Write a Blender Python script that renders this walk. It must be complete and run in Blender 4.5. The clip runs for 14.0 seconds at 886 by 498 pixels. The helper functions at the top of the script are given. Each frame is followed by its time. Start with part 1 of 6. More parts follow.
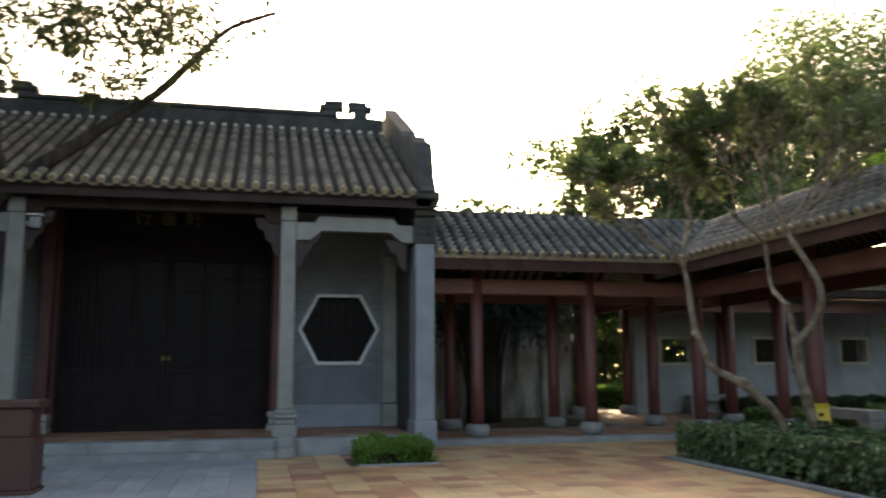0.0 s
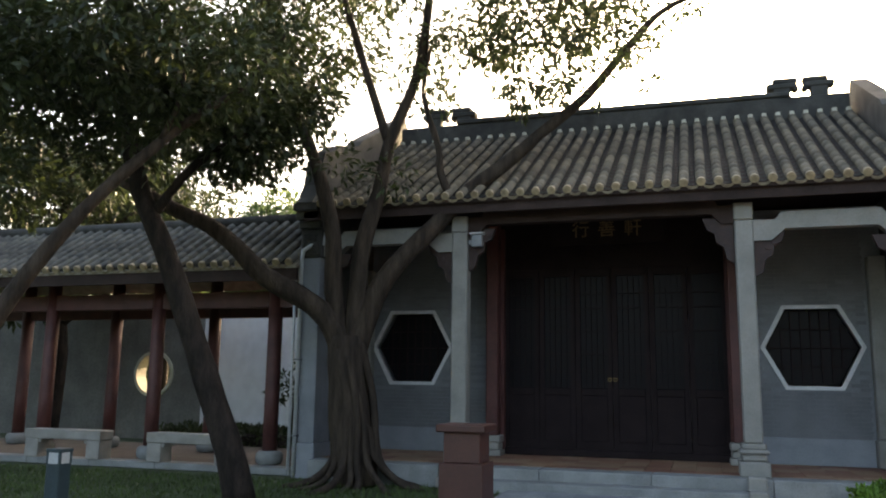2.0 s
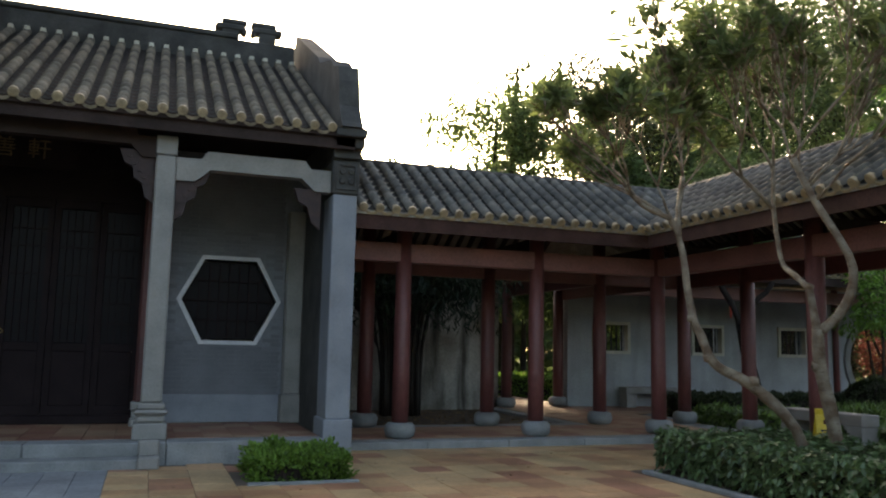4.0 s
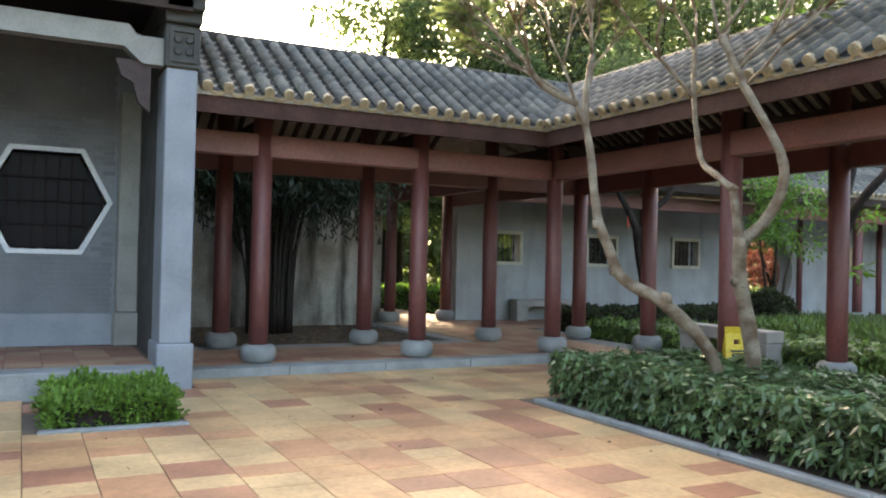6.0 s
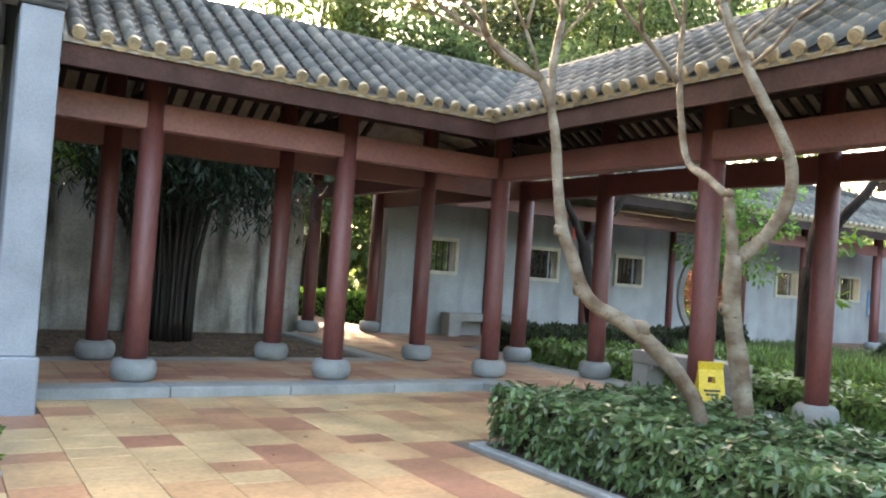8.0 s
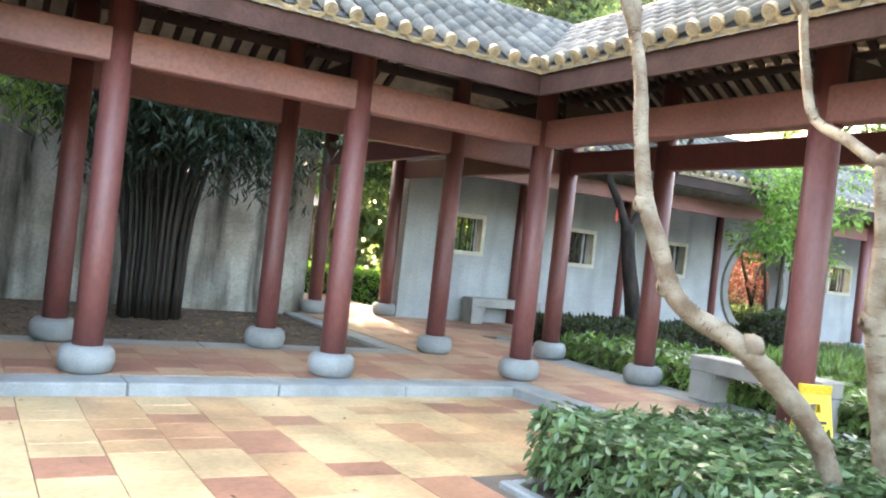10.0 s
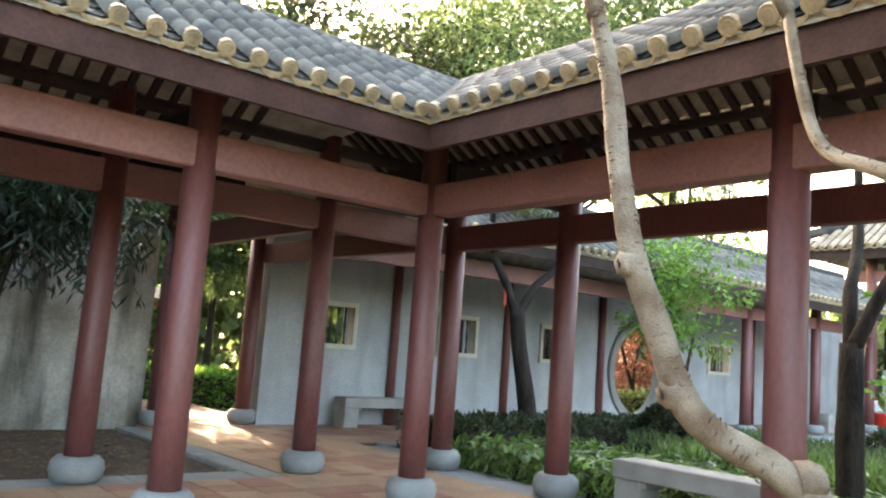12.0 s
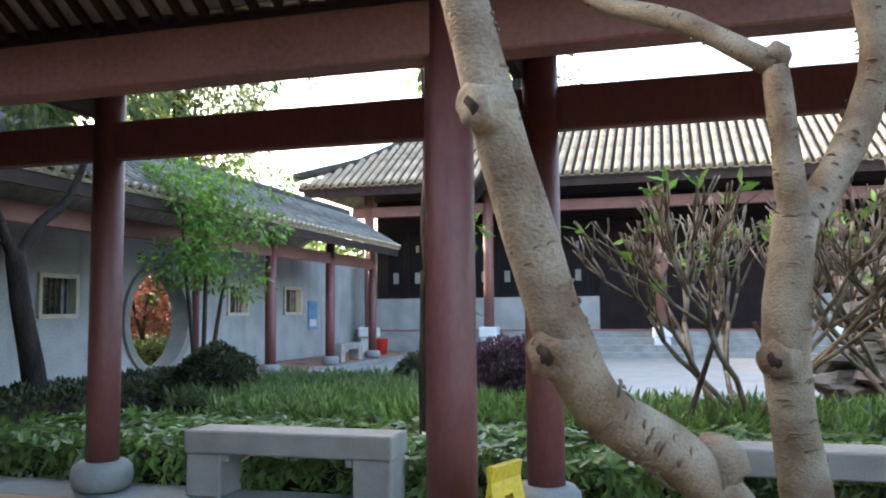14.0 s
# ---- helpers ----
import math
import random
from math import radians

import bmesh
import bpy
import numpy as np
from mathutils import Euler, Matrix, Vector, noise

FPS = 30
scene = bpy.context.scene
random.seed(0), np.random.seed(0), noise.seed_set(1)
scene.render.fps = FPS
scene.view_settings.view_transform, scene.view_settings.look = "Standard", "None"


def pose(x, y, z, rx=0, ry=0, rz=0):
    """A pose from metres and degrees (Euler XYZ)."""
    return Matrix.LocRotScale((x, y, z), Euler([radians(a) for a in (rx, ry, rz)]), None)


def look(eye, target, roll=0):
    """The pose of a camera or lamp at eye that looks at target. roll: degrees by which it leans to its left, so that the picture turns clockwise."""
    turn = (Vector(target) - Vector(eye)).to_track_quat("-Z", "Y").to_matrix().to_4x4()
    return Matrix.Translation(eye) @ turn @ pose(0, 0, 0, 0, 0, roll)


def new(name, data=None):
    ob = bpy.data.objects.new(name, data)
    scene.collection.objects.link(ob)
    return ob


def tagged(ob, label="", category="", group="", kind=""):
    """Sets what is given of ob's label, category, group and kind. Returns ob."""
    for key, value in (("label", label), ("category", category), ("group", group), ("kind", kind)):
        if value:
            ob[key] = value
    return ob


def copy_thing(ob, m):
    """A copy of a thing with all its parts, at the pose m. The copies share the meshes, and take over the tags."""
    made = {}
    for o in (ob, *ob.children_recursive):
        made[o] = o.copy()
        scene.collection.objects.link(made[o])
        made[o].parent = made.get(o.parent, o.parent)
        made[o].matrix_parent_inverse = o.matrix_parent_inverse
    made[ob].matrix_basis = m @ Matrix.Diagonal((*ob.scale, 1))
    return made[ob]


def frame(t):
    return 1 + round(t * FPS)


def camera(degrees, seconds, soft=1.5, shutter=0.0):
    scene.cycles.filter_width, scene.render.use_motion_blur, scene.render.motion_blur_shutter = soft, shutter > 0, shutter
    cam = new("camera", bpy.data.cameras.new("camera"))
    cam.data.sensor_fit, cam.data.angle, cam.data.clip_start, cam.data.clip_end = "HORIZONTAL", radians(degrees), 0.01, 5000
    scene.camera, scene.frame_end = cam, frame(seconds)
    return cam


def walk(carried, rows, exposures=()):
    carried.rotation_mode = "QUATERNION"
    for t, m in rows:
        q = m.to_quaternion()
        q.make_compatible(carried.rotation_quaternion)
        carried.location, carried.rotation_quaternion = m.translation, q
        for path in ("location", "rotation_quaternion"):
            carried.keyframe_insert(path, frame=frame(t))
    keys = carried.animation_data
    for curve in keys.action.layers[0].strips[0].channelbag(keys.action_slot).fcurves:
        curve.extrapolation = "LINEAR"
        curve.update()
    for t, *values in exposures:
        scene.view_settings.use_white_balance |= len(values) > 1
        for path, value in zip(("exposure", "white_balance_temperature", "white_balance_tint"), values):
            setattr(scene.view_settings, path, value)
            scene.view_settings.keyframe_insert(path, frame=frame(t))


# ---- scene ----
cam = camera(56.9, 14.0, 2.0, 0.15)
PATH = [
    (0, (-8.464, -14.708, 1.41), (-8.03, -12.778, 1.699), -0.3),
    (0.5, (-8.459, -14.274, 1.466), (-8.633, -12.299, 1.728), 3.6),
    (1, (-8.512, -13.896, 1.489), (-8.905, -11.946, 1.695), 2.2),
    (1.5, (-8.582, -13.531, 1.49), (-9.143, -11.633, 1.774), 1.4),
    (2, (-8.664, -13.126, 1.486), (-9.257, -11.244, 1.815), 0.8),
    (2.5, (-8.664, -12.756, 1.511), (-9.03, -10.815, 1.828), 0.8),
    (3, (-8.588, -12.444, 1.515), (-8.643, -10.473, 1.853), 2.0),
    (3.5, (-8.373, -12.092, 1.508), (-7.93, -10.155, 1.732), 1.8),
    (4, (-8.122, -11.758, 1.491), (-7.453, -9.889, 1.734), 1.2),
    (6.5, (-6.988, -9.895, 1.51), (-6.068, -8.119, 1.517), 1.4),
    (7, (-6.782, -9.572, 1.507), (-5.932, -7.762, 1.569), 2.6),
    (7.5, (-6.558, -9.175, 1.511), (-5.513, -7.471, 1.592), 3.5),
    (10, (-5.507, -7.294, 1.534), (-4.489, -5.572, 1.533), 6.3),
    (10.5, (-5.235, -6.87, 1.475), (-4.362, -5.072, 1.553), 5.3),
    (11, (-5.099, -6.44, 1.503), (-4.160, -4.678, 1.616), 5.7),
    (11.5, (-4.939, -6.185, 1.529), (-3.8, -4.548, 1.675), 5.1),
    (12, (-4.677, -5.821, 1.543), (-3.418, -4.288, 1.791), 4.2),
    (12.5, (-4.503, -5.499, 1.579), (-3.016, -4.198, 1.884), 3.7),
    (13, (-4.223, -5.144, 1.578), (-2.569, -4.05, 1.834), 3.3),
    (13.5, (-4.02, -4.70, 1.542), (-2.173, -3.957, 1.736), 0.9),
    (14, (-3.782, -4.371, 1.536), (-1.860, -3.838, 1.687), -0.5),
]
EXPOSURES = [(0, 2.35, 8000), (0.5, 1.95, 8000), (1.0, 2.35, 8000), (2.0, 2.65, 8000), (2.5, 2.6, 8000), (3.0, 2.1, 8000), (3.5, 2.1, 8000), (4.2, 2.45, 7800), (6.3, 3.85, 7900), (7.5, 4.05, 7900), (9.8, 5.2, 7800), (11.2, 5.3, 8300), (12.5, 4.05, 7900), (13.5, 3.85, 7500), (14.0, 3.85, 6900)]
EXPOSURES = [(t, e, k, 10) for t, e, k in EXPOSURES]
walk(cam, [(t, look(eye, target, roll)) for t, eye, target, roll in PATH], EXPOSURES)

# ---- light ----
G = 0.06      # court level
FL = 0.165    # gallery floor
HF = 0.32     # hall floor
SUN_AZ, SUN_EL = radians(14), radians(15)   # azimuth from +y towards +x

world = bpy.data.worlds.new("world")
scene.world = world
world.use_nodes = True
wn = world.node_tree
sky = wn.nodes.new("ShaderNodeTexSky")
sky.sky_type = "NISHITA"
sky.sun_disc = False
sky.sun_elevation = SUN_EL
sky.sun_rotation = SUN_AZ
sky.air_density, sky.dust_density, sky.ozone_density = 0.8, 6.0, 1.0
wn.links.new(sky.outputs[0], wn.nodes["Background"].inputs[0])
wn.nodes["Background"].inputs[1].default_value = 0.15

sun_data = bpy.data.lights.new("sun", "SUN")
sun_data.energy, sun_data.angle, sun_data.color = 1.9, radians(0.6), (1.0, 0.84, 0.62)
sun = new("sun", sun_data)
to_sun = Vector((math.sin(SUN_AZ) * math.cos(SUN_EL), math.cos(SUN_AZ) * math.cos(SUN_EL), math.sin(SUN_EL)))
sun.matrix_world = look(to_sun * 60, (0, 0, 0))


# ---- materials ----
def material(name, color, rough=0.7, vary=0.25, scale=4.0, fine=40.0, bump=0.15, metal=0.0, second=None, obj=0.0, island=0.0,
             stain=0.0, stain_color=(0.05, 0.05, 0.045), stretch=(1, 1, 1), spec=0.5, trans=0.0):
    """A surface with two scales of mottling, a second colour, vertical stains, fine relief."""
    m = bpy.data.materials.new(name)
    m.use_nodes = True
    nt = m.node_tree
    b = nt.nodes["Principled BSDF"]
    N, L = nt.nodes.new, nt.links.new
    b.inputs["Roughness"].default_value = rough
    b.inputs["Metallic"].default_value = metal
    b.inputs["Specular IOR Level"].default_value = spec
    co = N("ShaderNodeNewGeometry")
    mp = N("ShaderNodeMapping")
    mp.inputs["Scale"].default_value = stretch
    L(co.outputs["Position"], mp.inputs[0])
    big, small = N("ShaderNodeTexNoise"), N("ShaderNodeTexNoise")
    big.inputs["Scale"].default_value, big.inputs["Detail"].default_value = scale, 6
    small.inputs["Scale"].default_value, small.inputs["Detail"].default_value = fine, 4
    L(mp.outputs[0], big.inputs[0])
    L(mp.outputs[0], small.inputs[0])
    ramp = N("ShaderNodeValToRGB")
    ramp.color_ramp.elements[0].position, ramp.color_ramp.elements[1].position = 0.35, 0.68
    c2 = second or tuple(c * (1 - vary) for c in color)
    ramp.color_ramp.elements[0].color, ramp.color_ramp.elements[1].color = (*c2, 1), (*color, 1)
    L(big.outputs[0], ramp.inputs[0])
    mix = N("ShaderNodeMix")
    mix.data_type, mix.blend_type = "RGBA", "MULTIPLY"
    mix.inputs[0].default_value = 0.55
    g = N("ShaderNodeValToRGB")
    g.color_ramp.elements[0].position, g.color_ramp.elements[1].position = 0.3, 0.62
    g.color_ramp.elements[0].color, g.color_ramp.elements[1].color = (0.55, 0.55, 0.55, 1), (1, 1, 1, 1)
    L(small.outputs[0], g.inputs[0])
    L(ramp.outputs[0], mix.inputs[6])
    L(g.outputs[0], mix.inputs[7])
    out = mix.outputs[2]
    if obj or island:
        inf = N("ShaderNodeObjectInfo") if obj else co
        hsv = N("ShaderNodeHueSaturation")
        mr = N("ShaderNodeMapRange")
        a = obj or island
        mr.inputs[3].default_value, mr.inputs[4].default_value = 1 - a, 1 + a
        L(inf.outputs["Random" if obj else "Random Per Island"], mr.inputs[0])
        L(mr.outputs[0], hsv.inputs["Value"])
        L(out, hsv.inputs["Color"])
        out = hsv.outputs[0]
    if stain:
        sm = N("ShaderNodeMapping")
        sm.inputs["Scale"].default_value = (1.6, 1.6, 0.22)
        L(co.outputs["Position"], sm.inputs[0])
        st = N("ShaderNodeTexNoise")
        st.inputs["Scale"].default_value, st.inputs["Detail"].default_value = 1.6, 8
        L(sm.outputs[0], st.inputs[0])
        sr = N("ShaderNodeValToRGB")
        sr.color_ramp.elements[0].position, sr.color_ramp.elements[1].position = (0.44, 0.62) if stain > 0.8 else (0.5, 0.72)
        L(st.outputs[0], sr.inputs[0])
        mul = N("ShaderNodeMath")
        mul.operation = "MULTIPLY"
        mul.inputs[1].default_value = stain
        L(sr.outputs[0], mul.inputs[0])
        mx = N("ShaderNodeMix")
        mx.data_type = "RGBA"
        L(mul.outputs[0], mx.inputs[0])
        L(out, mx.inputs[6])
        mx.inputs[7].default_value = (*stain_color, 1)
        out = mx.outputs[2]
    L(out, b.inputs["Base Color"])
    bp = N("ShaderNodeBump")
    bp.inputs["Strength"].default_value, bp.inputs["Distance"].default_value = bump, 0.02
    L(small.outputs[0], bp.inputs["Height"])
    L(bp.outputs[0], b.inputs["Normal"])
    if trans:
        tr = N("ShaderNodeBsdfTranslucent")
        L(out, tr.inputs[0])
        ms = N("ShaderNodeMixShader")
        ms.inputs[0].default_value = trans
        L(b.outputs[0], ms.inputs[1])
        L(tr.outputs[0], ms.inputs[2])
        L(ms.outputs[0], nt.nodes["Material Output"].inputs[0])
    return m


GRANITE = material("granite", (0.295, 0.285, 0.262), 0.75, 0.25, 2.5, 90, 0.2)
GRANITE_BLUE = material("granite_blue", (0.275, 0.295, 0.325), 0.7, 0.25, 2.0, 110, 0.2)
CURB = material("curb_stone", (0.30, 0.31, 0.305), 0.8, 0.3, 3.0, 80, 0.25, stain=0.35, stain_color=(0.16, 0.16, 0.14))
BENCH = material("bench_stone", (0.36, 0.34, 0.31), 0.8, 0.3, 3.0, 120, 0.3)
GREYBRICK = material("grey_brick", (0.20, 0.208, 0.222), 0.85, 0.25, 2.0, 60, 0.2, obj=0.12)
JOINT = material("brick_joint", (0.22, 0.235, 0.25), 0.9, 0.2, 3, 60, 0.2)
REDWOOD = material("red_paint", (0.185, 0.06, 0.054), 0.5, 0.22, 1.5, 35, 0.08, stretch=(1, 1, 0.4))
PINKBEAM = material("red_beam_paint", (0.29, 0.125, 0.108), 0.55, 0.25, 1.6, 30, 0.1)
DARKWOOD = material("dark_wood", (0.052, 0.033, 0.028), 0.75, 0.4, 3, 40, 0.2, spec=0.2)
FASCIA = material("eaves_board_paint", (0.085, 0.042, 0.034), 0.75, 0.4, 3, 40, 0.2, spec=0.2)
BLACKWOOD = material("black_lacquer_wood", (0.026, 0.018, 0.019), 0.75, 0.3, 3, 40, 0.1, spec=0.1)
DARKRED = material("dark_red_paint", (0.115, 0.036, 0.032), 0.6, 0.35, 3, 40, 0.15)
DULLGOLD = material("dull_gold", (0.22, 0.15, 0.075), 0.55, 0.35, 8, 60, 0.1, metal=0.2)
CARVED = material("carved_red_wood", (0.05, 0.024, 0.02), 0.65, 0.5, 9, 50, 0.4)
TILE = material("roof_tile", (0.175, 0.16, 0.135), 0.8, 0.45, 3.0, 45, 0.4, second=(0.075, 0.075, 0.07), island=0.3)
# Near-black copy of the roof tile: groove shade put into the colour.
PAN = material("shaded_pan_tile", (0.045, 0.043, 0.04), 0.9, 0.45, 3.0, 45, 0.4, second=(0.022, 0.022, 0.02))
TILEWARM = material("roof_tile_weathered", (0.225, 0.18, 0.13), 0.85, 0.45, 2.2, 45, 0.4, second=(0.10, 0.086, 0.064), island=0.3)
# Much brighter tan than the other roofs: the warm light is in the colour.
TILEHALL2 = material("roof_tile_tan_lit", (0.58, 0.46, 0.33), 0.8, 0.35, 2.0, 45, 0.3, island=0.2)
EAVE = material("eave_tile", (0.46, 0.36, 0.22), 0.6, 0.4, 9, 60, 0.3, obj=0.0, island=0.2)
RIDGE = material("ridge_mortar", (0.08, 0.078, 0.072), 0.9, 0.5, 3, 40, 0.4, stain=0.5)
SOFFIT = material("soffit_tile", (0.42, 0.37, 0.30), 0.85, 0.35, 5, 50, 0.2, island=0.15)
PLASTER = material("wall_plaster", (0.43, 0.445, 0.445), 0.9, 0.3, 1.4, 30, 0.18, second=(0.33, 0.34, 0.335), stain=0.55, stain_color=(0.22, 0.225, 0.22))
OLDWALL = material("stained_plaster", (0.62, 0.61, 0.56), 0.9, 0.45, 1.3, 25, 0.3, second=(0.33, 0.30, 0.25), stain=1.0, stain_color=(0.075, 0.068, 0.055))
EAVEOLD = material("old_eave_tile", (0.30, 0.245, 0.165), 0.8, 0.45, 9, 60, 0.4, island=0.25)
# Old plaster, darkened in its colour for the shade behind the west gallery.
DIMWALL = material("shaded_old_plaster", (0.19, 0.185, 0.17), 0.9, 0.35, 1.1, 25, 0.25, stain=0.6, stain_color=(0.07, 0.065, 0.06))
WHITETRIM = material("white_trim", (0.72, 0.73, 0.74), 0.7, 0.12, 4, 60, 0.1)
CREAM = material("cream_frame", (0.62, 0.58, 0.46), 0.75, 0.2, 4, 60, 0.15)
SOIL = material("soil", (0.10, 0.068, 0.046), 0.95, 0.5, 3.0, 30, 0.6)
PALEPATH = material("pale_paving", (0.29, 0.29, 0.28), 0.85, 0.2, 2.0, 40, 0.15)
BARK = material("bark", (0.075, 0.056, 0.042), 0.9, 0.45, 9, 50, 1.0, stretch=(1, 1, 0.18), second=(0.030, 0.023, 0.019), spec=0.15)
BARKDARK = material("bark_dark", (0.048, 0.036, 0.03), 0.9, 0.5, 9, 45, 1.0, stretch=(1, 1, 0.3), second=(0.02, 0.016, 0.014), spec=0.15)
SCAR = material("bark_scar", (0.15, 0.108, 0.072), 0.9, 0.4, 9, 60, 0.3)
FRANGI = material("frangipani_bark", (0.285, 0.24, 0.178), 0.75, 0.4, 5.5, 110, 0.4, second=(0.115, 0.072, 0.042), stretch=(1, 1, 1.3), spec=0.35)
LEAFTHIN = material("leaf_backlit", (0.17, 0.225, 0.085), 0.5, 0.4, 1.5, 20, 0.05, island=0.4, trans=0.5)
LEAFGLOSS = material("leaf_glossy", (0.115, 0.19, 0.075), 0.32, 0.4, 1.5, 20, 0.05, island=0.4, trans=0.25)
LEAF = material("leaf_green", (0.14, 0.205, 0.075), 0.5, 0.4, 1.5, 20, 0.05, island=0.45, trans=0.6)
LEAFCOVER = material("leaf_cover", (0.165, 0.27, 0.07), 0.28, 0.4, 1.5, 20, 0.05, island=0.5, trans=0.35)
LEAFDARK = material("leaf_dark", (0.050, 0.068, 0.024), 0.5, 0.4, 1.5, 20, 0.05, island=0.4, trans=0.4)
LEAFBRIGHT = material("leaf_bright", (0.20, 0.37, 0.06), 0.5, 0.35, 1.5, 20, 0.05, island=0.4, trans=0.45)
LEAFRED = material("leaf_red", (0.20, 0.065, 0.045), 0.55, 0.35, 1.5, 20, 0.05, island=0.35, trans=0.35)
LEAFPURPLE = material("leaf_purple", (0.10, 0.045, 0.06), 0.55, 0.35, 1.5, 20, 0.05, island=0.35, trans=0.25)
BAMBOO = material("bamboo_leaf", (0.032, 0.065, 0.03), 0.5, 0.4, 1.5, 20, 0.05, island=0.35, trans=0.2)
# Cane brown is darkened to hold the shade of the dense crown above.
CANE = material("shaded_bamboo_cane", (0.030, 0.022, 0.016), 0.6, 0.5, 4, 30, 0.2, obj=0.5)
GRASS = material("grass_blades", (0.075, 0.125, 0.028), 0.6, 0.4, 1.2, 20, 0.05, island=0.35, trans=0.3)
TURF = material("turf_soil", (0.05, 0.075, 0.028), 0.95, 0.4, 2.5, 40, 0.5)
# Lighter turf for the lawn beyond the gate, with sunlight put into the colour.
TURFLIGHT = material("sunlit_turf", (0.12, 0.19, 0.045), 0.95, 0.35, 1.5, 50, 0.5)
YELLOW = material("yellow_sign", (0.72, 0.50, 0.04), 0.45, 0.1, 4, 40, 0.05)
BLACK = material("black_print", (0.02, 0.02, 0.02), 0.6, 0.1, 4, 40, 0.0)
GOLD = material("gold_paint", (0.55, 0.40, 0.16), 0.4, 0.25, 8, 60, 0.1, metal=0.4)
METALGREY = material("grey_metal", (0.25, 0.26, 0.27), 0.4, 0.2, 5, 60, 0.05, metal=0.6)
TEALMETAL = material("bollard_paint", (0.035, 0.06, 0.07), 0.45, 0.2, 5, 60, 0.05)
PIPE = material("pipe_plastic", (0.55, 0.57, 0.58), 0.5, 0.15, 5, 60, 0.03)
PEDESTAL = material("pedestal_red", (0.085, 0.030, 0.022), 0.45, 0.25, 3, 70, 0.1)
LANTERN = material("lantern_red", (0.55, 0.06, 0.03), 0.5, 0.2, 5, 40, 0.1)
BLUEPOSTER = material("poster_blue", (0.16, 0.34, 0.52), 0.5, 0.3, 6, 30, 0.0)
ROCK = material("rockery_stone", (0.13, 0.12, 0.11), 0.9, 0.5, 3, 20, 0.9)
REDBUCKET = material("red_plastic", (0.55, 0.03, 0.02), 0.4, 0.1, 5, 40, 0.02)
SHUTTER = material("window_lattice", (0.02, 0.022, 0.024), 0.5, 0.3, 4, 40, 0.05)


def floor_tile_material(name, tones, rough, var):
    m = material(name, (0.5, 0.5, 0.5), rough, var, 1.6, 26, 0.12)
    nt = m.node_tree
    N, L = nt.nodes.new, nt.links.new
    b = nt.nodes["Principled BSDF"]
    old = b.inputs["Base Color"].links[0].from_socket
    inf = N("ShaderNodeObjectInfo")
    geo = N("ShaderNodeNewGeometry")
    add = N("ShaderNodeMath")
    L(inf.outputs["Random"], add.inputs[0])
    L(geo.outputs["Random Per Island"], add.inputs[1])
    fr = N("ShaderNodeMath")
    fr.operation = "FRACT"
    L(add.outputs[0], fr.inputs[0])
    r = N("ShaderNodeValToRGB")
    r.color_ramp.interpolation = "CONSTANT"
    els = r.color_ramp.elements
    while len(els) < len(tones):
        els.new(0.5)
    for i, c in enumerate(tones):
        els[i].position = i / len(tones)
        els[i].color = (*c, 1)
    L(fr.outputs[0], r.inputs[0])
    mx = N("ShaderNodeMix")
    mx.data_type, mx.blend_type = "RGBA", "MULTIPLY"
    mx.inputs[0].default_value = 1.0
    L(r.outputs[0], mx.inputs[6])
    sc = N("ShaderNodeMix")
    sc.data_type, sc.blend_type = "RGBA", "MULTIPLY"
    sc.inputs[0].default_value = 1.0
    sc.inputs[7].default_value = (2, 2, 2, 1)
    L(old, sc.inputs[6])
    L(sc.outputs[2], mx.inputs[7])
    L(mx.outputs[2], b.inputs["Base Color"])
    return m


COURT = floor_tile_material("court_sandstone_tile", [(0.68, 0.44, 0.225), (0.61, 0.35, 0.175), (0.70, 0.47, 0.245), (0.44, 0.20, 0.12), (0.65, 0.40, 0.205), (0.56, 0.29, 0.155), (0.70, 0.48, 0.25), (0.62, 0.365, 0.185), (0.68, 0.45, 0.235), (0.49, 0.235, 0.135)], 0.45, 0.4)
GALLERY = floor_tile_material("gallery_clay_tile", [(0.36, 0.175, 0.11), (0.41, 0.24, 0.145), (0.31, 0.135, 0.09), (0.43, 0.27, 0.17)], 0.6, 0.3)
SLATE = floor_tile_material("blue_grey_paver", [(0.28, 0.29, 0.295), (0.33, 0.34, 0.345), (0.30, 0.315, 0.325)], 0.75, 0.25)
GROUT = material("grout", (0.16, 0.12, 0.09), 0.9, 0.3, 4, 60, 0.2)

GLASS = bpy.data.materials.new("dark_glass")
GLASS.use_nodes = True
GLASS.node_tree.nodes["Principled BSDF"].inputs["Base Color"].default_value = (0.011, 0.010, 0.012, 1)
GLASS.node_tree.nodes["Principled BSDF"].inputs["Roughness"].default_value = 0.35
GLASS.node_tree.nodes["Principled BSDF"].inputs["Specular IOR Level"].default_value = 0.08


